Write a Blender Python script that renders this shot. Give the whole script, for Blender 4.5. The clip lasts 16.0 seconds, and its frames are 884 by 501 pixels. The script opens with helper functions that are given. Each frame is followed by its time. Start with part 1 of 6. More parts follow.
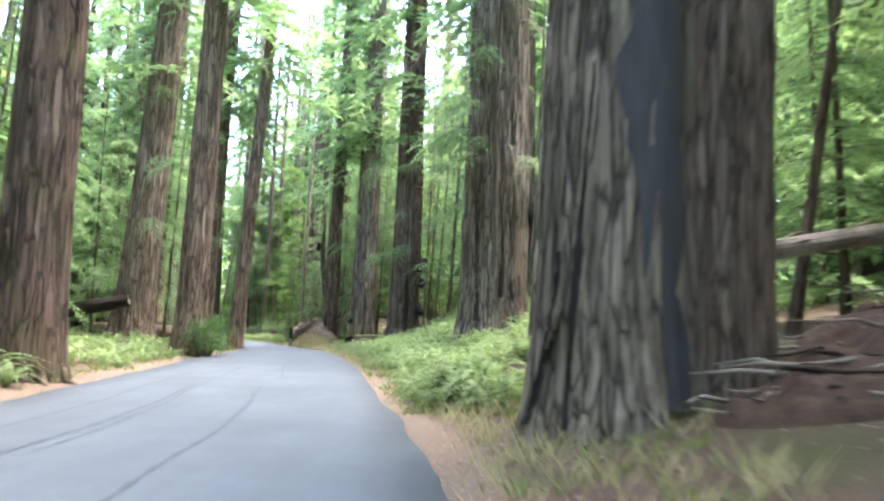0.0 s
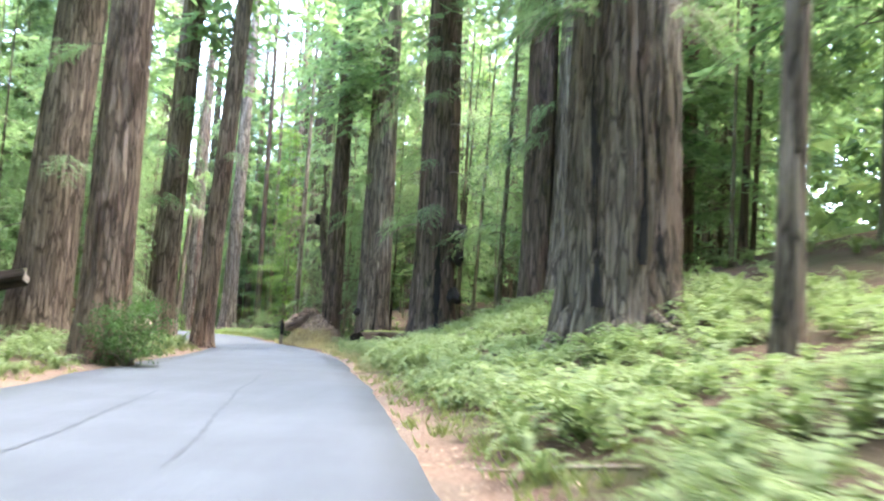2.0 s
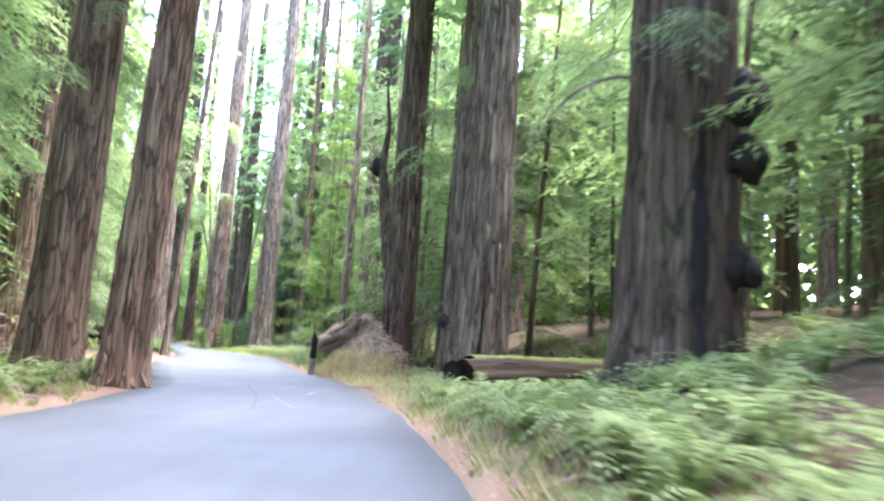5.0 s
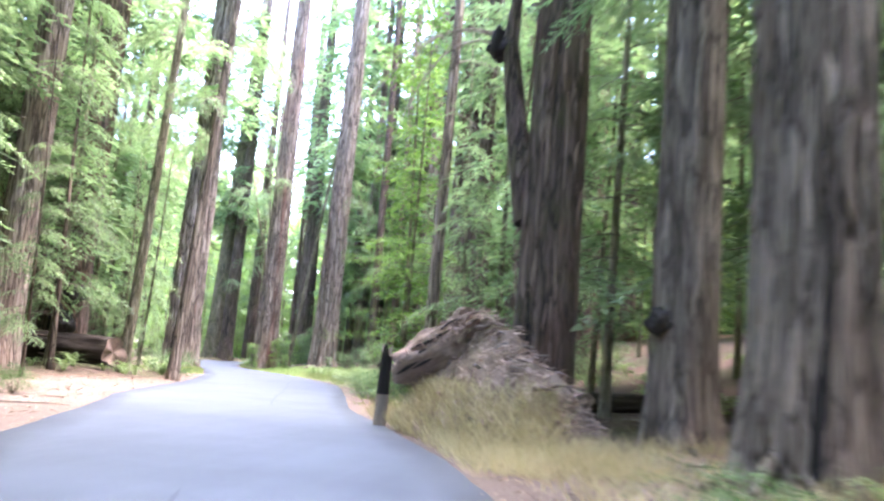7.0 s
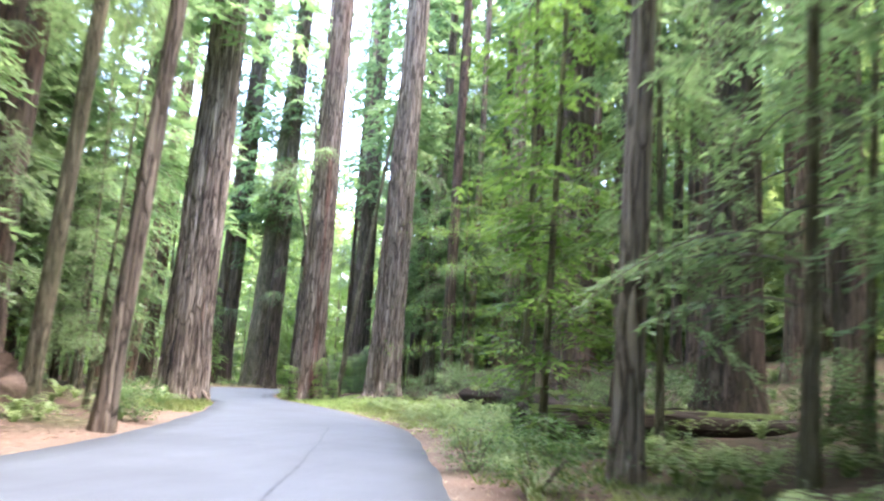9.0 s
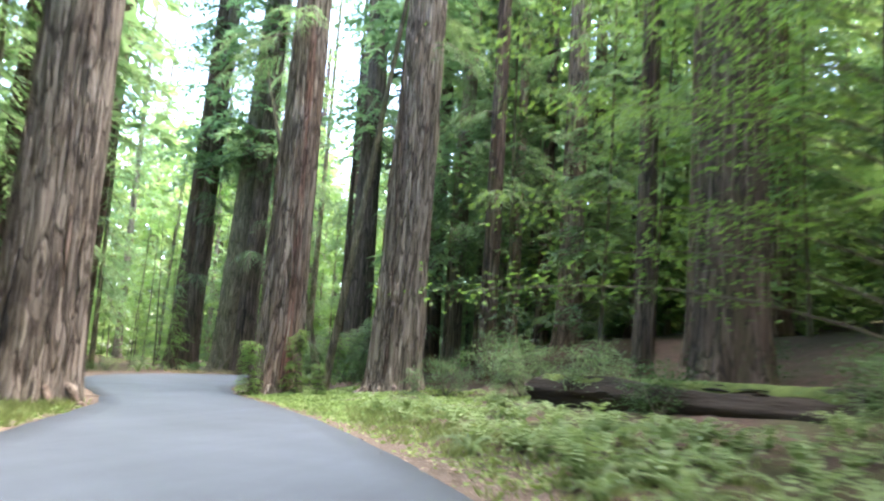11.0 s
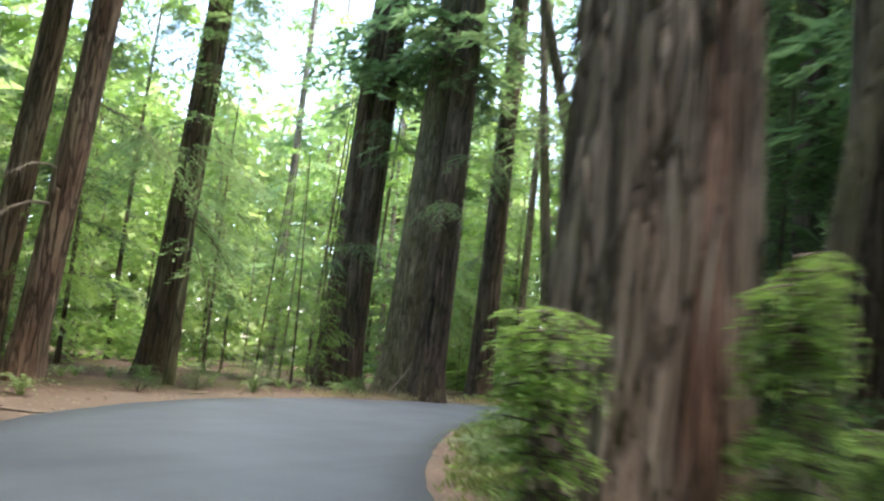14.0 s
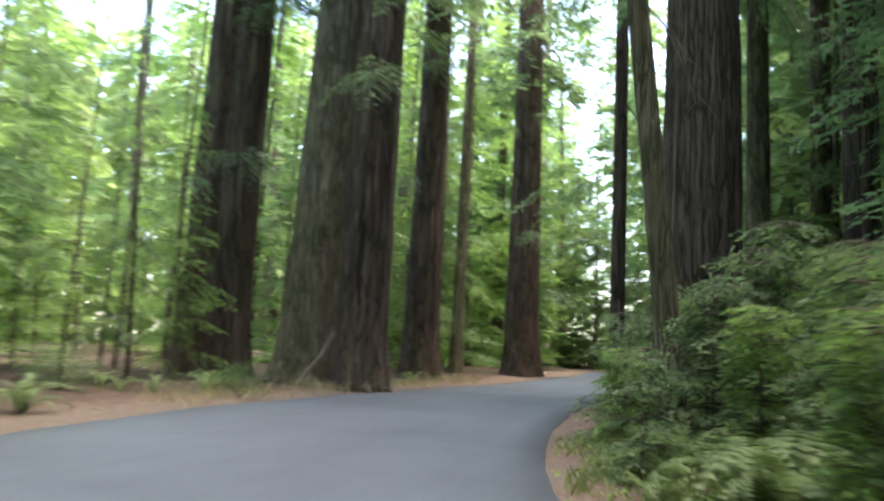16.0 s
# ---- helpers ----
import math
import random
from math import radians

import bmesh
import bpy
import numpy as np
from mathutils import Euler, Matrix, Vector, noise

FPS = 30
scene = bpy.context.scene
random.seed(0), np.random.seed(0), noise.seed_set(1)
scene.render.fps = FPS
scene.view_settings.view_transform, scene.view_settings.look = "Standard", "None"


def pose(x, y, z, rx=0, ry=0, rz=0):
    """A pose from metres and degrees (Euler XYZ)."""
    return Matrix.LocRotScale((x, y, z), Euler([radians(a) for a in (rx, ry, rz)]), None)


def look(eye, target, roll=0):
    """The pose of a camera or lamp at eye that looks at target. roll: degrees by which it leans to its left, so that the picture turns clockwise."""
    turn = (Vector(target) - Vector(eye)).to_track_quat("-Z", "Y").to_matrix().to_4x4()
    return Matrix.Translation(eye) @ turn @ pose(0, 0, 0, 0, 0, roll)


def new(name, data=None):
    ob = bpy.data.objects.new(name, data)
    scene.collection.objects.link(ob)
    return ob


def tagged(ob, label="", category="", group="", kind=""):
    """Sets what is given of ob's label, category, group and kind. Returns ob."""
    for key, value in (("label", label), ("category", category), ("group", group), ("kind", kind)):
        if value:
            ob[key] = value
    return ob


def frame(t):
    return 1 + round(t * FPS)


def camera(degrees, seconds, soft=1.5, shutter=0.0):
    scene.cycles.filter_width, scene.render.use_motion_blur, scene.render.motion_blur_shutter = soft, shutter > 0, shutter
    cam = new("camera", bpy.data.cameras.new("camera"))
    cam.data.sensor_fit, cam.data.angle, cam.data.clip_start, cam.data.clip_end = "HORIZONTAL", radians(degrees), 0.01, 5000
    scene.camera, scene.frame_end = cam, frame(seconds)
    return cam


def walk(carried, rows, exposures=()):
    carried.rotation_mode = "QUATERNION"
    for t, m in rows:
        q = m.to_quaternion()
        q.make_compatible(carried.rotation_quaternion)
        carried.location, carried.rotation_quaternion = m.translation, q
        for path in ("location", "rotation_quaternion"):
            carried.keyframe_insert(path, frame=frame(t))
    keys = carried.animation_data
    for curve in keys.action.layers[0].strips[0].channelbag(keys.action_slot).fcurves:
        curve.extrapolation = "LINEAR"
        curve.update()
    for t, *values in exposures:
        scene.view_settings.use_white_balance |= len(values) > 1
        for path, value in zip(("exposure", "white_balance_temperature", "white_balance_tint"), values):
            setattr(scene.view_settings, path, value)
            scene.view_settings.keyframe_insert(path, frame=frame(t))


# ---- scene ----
cam = camera(57.0, 16.0, soft=2.3, shutter=0.65)
PATH = [
    (0, (0.093, 0.008, 1.505), (0.084, 1.997, 1.714), 2.3),
    (0.5, (-0.431, 3.846, 1.492), (-0.443, 5.835, 1.699), 2.5),
    (1, (-0.938, 7.749, 1.511), (-0.95, 9.738, 1.717), 2.6),
    (1.5, (-1.416, 11.74, 1.526), (-1.432, 13.729, 1.729), 2.7),
    (2, (-1.887, 15.834, 1.529), (-1.906, 17.824, 1.725), 2.7),
    (2.5, (-2.418, 19.935, 1.514), (-2.445, 21.926, 1.711), 2.7),
    (3, (-2.981, 24.068, 1.495), (-3.02, 26.057, 1.696), 3.4),
    (3.5, (-3.563, 28.233, 1.469), (-3.62, 30.221, 1.676), 3.3),
    (4, (-4.233, 32.372, 1.453), (-4.322, 34.358, 1.668), 3.1),
    (6.3, (-7.866, 51.185, 1.468), (-8.132, 53.149, 1.734), 4.4),
    (6.5, (-8.273, 52.831, 1.473), (-8.555, 54.793, 1.741), 4.4),
    (7, (-9.393, 56.982, 1.477), (-9.746, 58.931, 1.754), 4.3),
    (7.5, (-10.623, 61.021, 1.506), (-11.034, 62.956, 1.798), 4.1),
    (8, (-11.965, 64.993, 1.52), (-12.411, 66.918, 1.83), 4.4),
    (8.5, (-13.355, 69.035, 1.51), (-13.844, 70.947, 1.838), 3.7),
    (11, (-20.587, 89.799, 1.456), (-21.074, 91.717, 1.744), 3.7),
    (11.5, (-22.305, 93.93, 1.46), (-22.871, 95.828, 1.744), 4.5),
    (12, (-24.233, 98.036, 1.488), (-24.875, 99.908, 1.774), 5.1),
    (12.5, (-26.332, 102.03, 1.516), (-27.08, 103.863, 1.8), 5.9),
    (13, (-28.523, 105.793, 1.521), (-29.321, 107.603, 1.815), 6.4),
    (13.5, (-30.902, 109.341, 1.485), (-31.739, 111.133, 1.784), 6.4),
    (14, (-33.261, 112.754, 1.495), (-34.14, 114.526, 1.789), 6.1),
    (14.2, (-34.17, 114.054, 1.555), (-35.064, 115.82, 1.847), 6.9),
    (14.5, (-35.525, 116.003, 1.526), (-36.42, 117.77, 1.806), 5.9),
    (14.8, (-36.912, 117.961, 1.501), (-37.784, 119.741, 1.768), 5.5),
    (15, (-37.732, 119.25, 1.467), (-38.574, 121.044, 1.729), 5.0),
    (15.5, (-39.636, 122.588, 1.463), (-40.412, 124.415, 1.707), 3.9),
    (16, (-41.492, 125.884, 1.477), (-42.092, 127.777, 1.709), 2.5),
]
EXPOSURES = [(0.0, 4.25, 6650, 15), (2.0, 4.35, 6600, 17), (4.0, 4.6, 6500, 21), (6.5, 4.65, 6100, 30), (8.7, 4.3, 6350, 26), (11.0, 3.85, 6500, 15), (12.5, 3.7, 6650, 18), (14.0, 3.25, 6950, 13), (15.2, 2.95, 7000, 13), (16.0, 3.3, 6900, 16)]
walk(cam, [(t, look(eye, target, roll)) for t, eye, target, roll in PATH], EXPOSURES)

# ---- light ----
world = bpy.data.worlds.new("sky")
scene.world = world
world.use_nodes = True
wn = world.node_tree.nodes
sky = wn.new("ShaderNodeTexSky")
sky.sky_type = "NISHITA"
sky.sun_disc = False
SUN_ELEVATION, SUN_AZIMUTH = 73.0, 65.0
sky.sun_elevation = radians(SUN_ELEVATION)
sky.sun_rotation = radians(SUN_AZIMUTH)
sky.air_density, sky.dust_density, sky.ozone_density = 1.0, 1.5, 1.0
wn["Background"].inputs["Strength"].default_value = 0.15
world.node_tree.links.new(sky.outputs[0], wn["Background"].inputs[0])

sun = new("sun", bpy.data.lights.new("sun", "SUN"))
sun.data.energy = 1.5
sun.data.angle = radians(48.0)
sun.data.color = (1.0, 0.93, 0.80)
sun.matrix_world = look(
    (60 * math.sin(radians(SUN_AZIMUTH)), 60 * math.cos(radians(SUN_AZIMUTH)), 60 * math.tan(radians(SUN_ELEVATION))), (0, 0, 0))


# ---- materials ----
def material(name, rough=0.8):
    m = bpy.data.materials.new(name)
    m.use_nodes = True
    nodes, links = m.node_tree.nodes, m.node_tree.links
    bsdf = nodes["Principled BSDF"]
    bsdf.inputs["Roughness"].default_value = rough
    bsdf.inputs["Specular IOR Level"].default_value = 0.25
    return m, nodes, links, bsdf


def mapped(nodes, links, scale, kind="Object"):
    co = nodes.new("ShaderNodeTexCoord")
    mp = nodes.new("ShaderNodeMapping")
    mp.inputs["Scale"].default_value = scale
    links.new(co.outputs[kind], mp.inputs["Vector"])
    return mp.outputs["Vector"]


def noise_node(nodes, links, vector, scale, detail=5.0, rough=0.6, distortion=0.0):
    n = nodes.new("ShaderNodeTexNoise")
    n.inputs["Scale"].default_value = scale
    n.inputs["Detail"].default_value = detail
    n.inputs["Roughness"].default_value = rough
    n.inputs["Distortion"].default_value = distortion
    links.new(vector, n.inputs["Vector"])
    return n.outputs["Fac"]


def ramp(nodes, links, fac, stops):
    r = nodes.new("ShaderNodeValToRGB")
    e = r.color_ramp.elements
    e[0].position, e[0].color = stops[0][0], (*stops[0][1], 1)
    e[1].position, e[1].color = stops[-1][0], (*stops[-1][1], 1)
    for p, c in stops[1:-1]:
        k = e.new(p)
        k.color = (*c, 1)
    links.new(fac, r.inputs["Fac"])
    return r.outputs["Color"]


def mix(nodes, links, fac, a, b, how="MIX"):
    m = nodes.new("ShaderNodeMix")
    m.data_type, m.blend_type = "RGBA", how
    for value, socket in ((fac, m.inputs[0]), (a, m.inputs[6]), (b, m.inputs[7])):
        if isinstance(value, (int, float)):
            socket.default_value = value
        elif isinstance(value, tuple):
            socket.default_value = (*value, 1)
        else:
            links.new(value, socket)
    return m.outputs[2]


def bump(nodes, links, height, bsdf, strength, distance):
    b = nodes.new("ShaderNodeBump")
    b.inputs["Strength"].default_value = strength
    b.inputs["Distance"].default_value = distance
    links.new(height, b.inputs["Height"])
    links.new(b.outputs["Normal"], bsdf.inputs["Normal"])


def bark_material(name, dark, mid, light, red, moss=0.0, wide=9.0):
    """Stringy redwood bark: long flat strips of uneven tone between dark cracks, red or grey streaks, a little moss."""
    m, nodes, links, bsdf = material(name, 0.9)
    v = mapped(nodes, links, (1.0, 1.0, 0.085))
    furrow = noise_node(nodes, links, v, wide * 0.75, 7.0, 0.66, 0.5)
    fine = noise_node(nodes, links, mapped(nodes, links, (1, 1, 0.10)), 44.0, 4.0, 0.75)
    warp = nodes.new("ShaderNodeTexNoise")
    warp.inputs["Scale"].default_value = 2.2
    warp.inputs["Detail"].default_value = 4.0
    links.new(mapped(nodes, links, (1.0, 1.0, 0.35)), warp.inputs["Vector"])
    bent = nodes.new("ShaderNodeMix")
    bent.data_type, bent.blend_type = "RGBA", "LINEAR_LIGHT"
    bent.inputs[0].default_value = 0.11
    links.new(mapped(nodes, links, (1.0, 1.0, 0.075)), bent.inputs[6])
    links.new(warp.outputs["Color"], bent.inputs[7])
    cells = nodes.new("ShaderNodeTexVoronoi")
    cells.feature = "DISTANCE_TO_EDGE"
    cells.inputs["Scale"].default_value = wide * 0.8
    links.new(bent.outputs[2], cells.inputs["Vector"])
    strip = nodes.new("ShaderNodeTexVoronoi")
    strip.inputs["Scale"].default_value = wide * 0.8
    links.new(bent.outputs[2], strip.inputs["Vector"])
    crack = ramp(nodes, links, cells.outputs["Distance"], [(0.0, (0, 0, 0)), (0.05, (0.30, 0.30, 0.30)), (0.15, (1, 1, 1))])
    some = ramp(nodes, links, noise_node(nodes, links, mapped(nodes, links, (1, 1, 0.35)), 2.4, 4.0, 0.65), [(0.50, (0, 0, 0)), (0.64, (0.9, 0.9, 0.9))])
    crack = mix(nodes, links, some, crack, (1, 1, 1))
    col = ramp(nodes, links, furrow, [(0.26, dark), (0.41, mid), (0.70, light)])
    tone = nodes.new("ShaderNodeSeparateColor")
    links.new(strip.outputs["Color"], tone.inputs[0])
    col = mix(nodes, links, 1.0, col, ramp(nodes, links, tone.outputs[0], [(0.0, (0.62, 0.61, 0.60)), (1.0, (1.34, 1.33, 1.32))]), "MULTIPLY")
    broad = noise_node(nodes, links, mapped(nodes, links, (1, 1, 0.25)), 0.9, 3.0, 0.55)
    mask = ramp(nodes, links, broad, [(0.45, (0, 0, 0)), (0.62, (1, 1, 1))])
    info = nodes.new("ShaderNodeObjectInfo")
    lot = nodes.new("ShaderNodeMath")
    lot.operation = "MULTIPLY"
    links.new(mask, lot.inputs[0])
    links.new(info.outputs["Random"], lot.inputs[1])
    col = mix(nodes, links, lot.outputs[0], col, mix(nodes, links, 0.6, col, red))
    grain = ramp(nodes, links, fine, [(0.25, (0.66, 0.66, 0.66)), (0.75, (1.24, 1.22, 1.20))])
    col = mix(nodes, links, 0.85, col, mix(nodes, links, 1.0, col, grain, "MULTIPLY"))
    if moss:
        patch = noise_node(nodes, links, mapped(nodes, links, (1, 1, 0.5)), 1.4, 5.0, 0.65)
        mk = ramp(nodes, links, patch, [(0.50, (0, 0, 0)), (0.72, (moss, moss, moss))])
        col = mix(nodes, links, mk, col, (0.085, 0.105, 0.035))
    col = mix(nodes, links, crack, mix(nodes, links, 0.88, col, dark), col)
    links.new(col, bsdf.inputs["Base Color"])
    tall = nodes.new("ShaderNodeMath")
    tall.operation = "MULTIPLY_ADD"
    tall.inputs[1].default_value = 0.35
    links.new(fine, tall.inputs[0])
    links.new(furrow, tall.inputs[2])
    deep = nodes.new("ShaderNodeMath")
    deep.operation = "MULTIPLY_ADD"
    deep.inputs[1].default_value = 0.8
    links.new(crack, deep.inputs[0])
    links.new(tall.outputs[0], deep.inputs[2])
    bump(nodes, links, deep.outputs[0], bsdf, 1.0, 0.06)
    return m


def leaf_material(name, low, high, glow=0.5, rough=0.5):
    """Thin leaves that let daylight through, each clump with its own green."""
    m, nodes, links, bsdf = material(name, rough)
    geo = nodes.new("ShaderNodeNewGeometry")
    info = nodes.new("ShaderNodeObjectInfo")
    patch = noise_node(nodes, links, mapped(nodes, links, (1, 1, 1)), 0.8, 3.0)
    add = nodes.new("ShaderNodeMath")
    add.operation = "MULTIPLY_ADD"
    add.inputs[1].default_value = 0.45
    links.new(geo.outputs["Random Per Island"], add.inputs[0])
    links.new(patch, add.inputs[2])
    sub = nodes.new("ShaderNodeMath")
    sub.operation = "MULTIPLY_ADD"
    sub.inputs[1].default_value = 0.3
    links.new(info.outputs["Random"], sub.inputs[0])
    links.new(add.outputs[0], sub.inputs[2])
    col = ramp(nodes, links, sub.outputs[0], [(0.45, low), (1.15, high)])
    links.new(col, bsdf.inputs["Base Color"])
    tr = nodes.new("ShaderNodeBsdfTranslucent")
    links.new(mix(nodes, links, 1.0, col, (1.04, 1.10, 0.86), "MULTIPLY"), tr.inputs["Color"])
    mx = nodes.new("ShaderNodeMixShader")
    mx.inputs[0].default_value = glow
    links.new(bsdf.outputs[0], mx.inputs[1])
    links.new(tr.outputs[0], mx.inputs[2])
    links.new(mx.outputs[0], nodes["Material Output"].inputs["Surface"])
    return m


def plain_material(name, a, b, scale=6.0, stretch=(1, 1, 1), rough=0.85, relief=0.4, depth=0.02):
    m, nodes, links, bsdf = material(name, rough)
    v = mapped(nodes, links, stretch)
    f = noise_node(nodes, links, v, scale, 6.0, 0.65)
    g = noise_node(nodes, links, v, scale * 0.17, 3.0, 0.5)
    col = mix(nodes, links, 0.5, ramp(nodes, links, f, [(0.3, a), (0.7, b)]), ramp(nodes, links, g, [(0.35, a), (0.65, b)]))
    links.new(col, bsdf.inputs["Base Color"])
    bump(nodes, links, f, bsdf, relief, depth)
    return m


M_BARK = bark_material("redwood_bark", (0.036, 0.027, 0.020), (0.182, 0.134, 0.104), (0.385, 0.302, 0.240), (0.200, 0.090, 0.060))
M_BARK_GREY = bark_material("weathered_grey_bark", (0.032, 0.028, 0.024), (0.165, 0.138, 0.113), (0.365, 0.315, 0.265), (0.165, 0.098, 0.068))
# Darker bark tone for trunks in the shade; that shade is in the colour.
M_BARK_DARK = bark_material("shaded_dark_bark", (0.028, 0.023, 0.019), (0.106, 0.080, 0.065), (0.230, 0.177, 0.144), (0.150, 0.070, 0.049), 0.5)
# Near-black bark: the fern bank trunk's shade is mixed into these colours.
M_BARK_BLACK = bark_material("shade_black_bark", (0.009, 0.008, 0.006), (0.040, 0.032, 0.026), (0.092, 0.074, 0.060), (0.085, 0.050, 0.038), 0.3)
M_BARK_MOSS = bark_material("mossy_slim_bark", (0.060, 0.056, 0.036), (0.191, 0.172, 0.121), (0.384, 0.352, 0.252), (0.181, 0.151, 0.091), 0.9, 16.0)
# Paler bark tone for sunlit trunks, with the sunlight put into the colour.
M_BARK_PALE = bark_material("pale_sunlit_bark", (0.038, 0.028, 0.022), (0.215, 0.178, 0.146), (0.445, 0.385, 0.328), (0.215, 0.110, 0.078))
M_CHAR = plain_material("fire_charred_wood", (0.006, 0.006, 0.006), (0.035, 0.030, 0.028), 9.0, (1, 1, 0.2))
M_CHAR_GREY = plain_material("weathered_charred_wood", (0.018, 0.019, 0.021), (0.082, 0.084, 0.089), 7.0, (1, 1, 0.12), 0.85, 0.8, 0.03)
M_DEADWOOD = plain_material("grey_dead_wood", (0.12, 0.095, 0.075), (0.36, 0.31, 0.26), 9.0, (1, 1, 0.3))
M_RAW = plain_material("torn_raw_wood", (0.060, 0.040, 0.030), (0.32, 0.235, 0.185), 11.0, (0.35, 1, 1), 0.9, 1.0, 0.08)
M_SOIL = plain_material("root_soil", (0.085, 0.060, 0.044), (0.440, 0.335, 0.255), 13.0, (1, 1, 1), 0.95, 1.0, 0.09)
M_LOGBARK = plain_material("old_log_bark", (0.075, 0.053, 0.041), (0.410, 0.310, 0.250), 9.0, (0.10, 1, 1), 0.92, 1.0, 0.09)
M_DARKLOG = plain_material("rotten_dark_log", (0.006, 0.006, 0.005), (0.059, 0.045, 0.035), 8.0, (0.10, 1, 1), 0.9, 1.0, 0.08)
M_DUFF = plain_material("needle_duff", (0.026, 0.014, 0.010), (0.111, 0.068, 0.051), 24.0, (1, 1, 1), 0.95, 1.0, 0.03)
M_MOSS = plain_material("green_moss", (0.035, 0.055, 0.014), (0.12, 0.16, 0.045), 14.0, (1, 1, 1), 0.95, 0.9, 0.03)
M_TWIG = plain_material("grey_twig", (0.07, 0.055, 0.045), (0.20, 0.17, 0.14), 8.0)
M_LEAF = leaf_material("redwood_needles", (0.067, 0.121, 0.060), (0.213, 0.305, 0.161), 0.5)
M_LEAF_LIGHT = leaf_material("young_needles", (0.092, 0.171, 0.081), (0.272, 0.399, 0.203), 0.55)
# Lighter needle green for distant trees; their sunlight is part of the colour.
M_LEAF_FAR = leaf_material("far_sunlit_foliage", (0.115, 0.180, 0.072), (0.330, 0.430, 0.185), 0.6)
M_SPROUT = leaf_material("fresh_sprout_needles", (0.100, 0.190, 0.060), (0.270, 0.410, 0.130), 0.55)
M_BARK_RED = bark_material("red_stripped_bark", (0.042, 0.028, 0.023), (0.175, 0.112, 0.088), (0.34, 0.245, 0.20), (0.24, 0.10, 0.07))
M_MAPLE = leaf_material("bright_maple_leaves", (0.078, 0.160, 0.036), (0.200, 0.320, 0.080), 0.55)
M_SHRUB = leaf_material("shrub_leaves", (0.025, 0.068, 0.024), (0.093, 0.178, 0.060), 0.35)
M_FERN = leaf_material("fern_fronds", (0.068, 0.128, 0.052), (0.250, 0.335, 0.155), 0.45)
M_GRASS = leaf_material("green_grass", (0.115, 0.154, 0.053), (0.303, 0.352, 0.149), 0.4)
M_CLOVER = leaf_material("clover_leaves", (0.130, 0.210, 0.060), (0.320, 0.430, 0.160), 0.4)
M_STRAW = leaf_material("dry_grass", (0.32, 0.26, 0.14), (0.58, 0.51, 0.31), 0.3)
M_CHIPS = leaf_material("splintered_wood_chips", (0.105, 0.070, 0.054), (0.540, 0.405, 0.330), 0.05, 0.9)
M_LITTER = leaf_material("fallen_needles_and_chips", (0.060, 0.037, 0.027), (0.40, 0.305, 0.235), 0.1)


def asphalt_material():
    m, nodes, links, bsdf = material("worn_grey_asphalt", 0.62)
    v = mapped(nodes, links, (1, 1, 1))
    stone = noise_node(nodes, links, v, 90.0, 3.0, 0.7)
    patch = noise_node(nodes, links, v, 0.35, 5.0, 0.6)
    streak = noise_node(nodes, links, mapped(nodes, links, (1.6, 0.12, 1)), 1.0, 4.0, 0.6)
    col = ramp(nodes, links, stone, [(0.3, (0.044, 0.054, 0.067)), (0.72, (0.089, 0.107, 0.130))])
    col = mix(nodes, links, 1.0, col, ramp(nodes, links, patch, [(0.3, (0.78, 0.78, 0.78)), (0.7, (1.18, 1.18, 1.18))]), "MULTIPLY")
    col = mix(nodes, links, 1.0, col, ramp(nodes, links, streak, [(0.3, (0.88, 0.88, 0.88)), (0.65, (1.06, 1.06, 1.06))]), "MULTIPLY")
    links.new(col, bsdf.inputs["Base Color"])
    bsdf.inputs["Specular IOR Level"].default_value = 0.35
    bump(nodes, links, stone, bsdf, 0.25, 0.004)
    return m


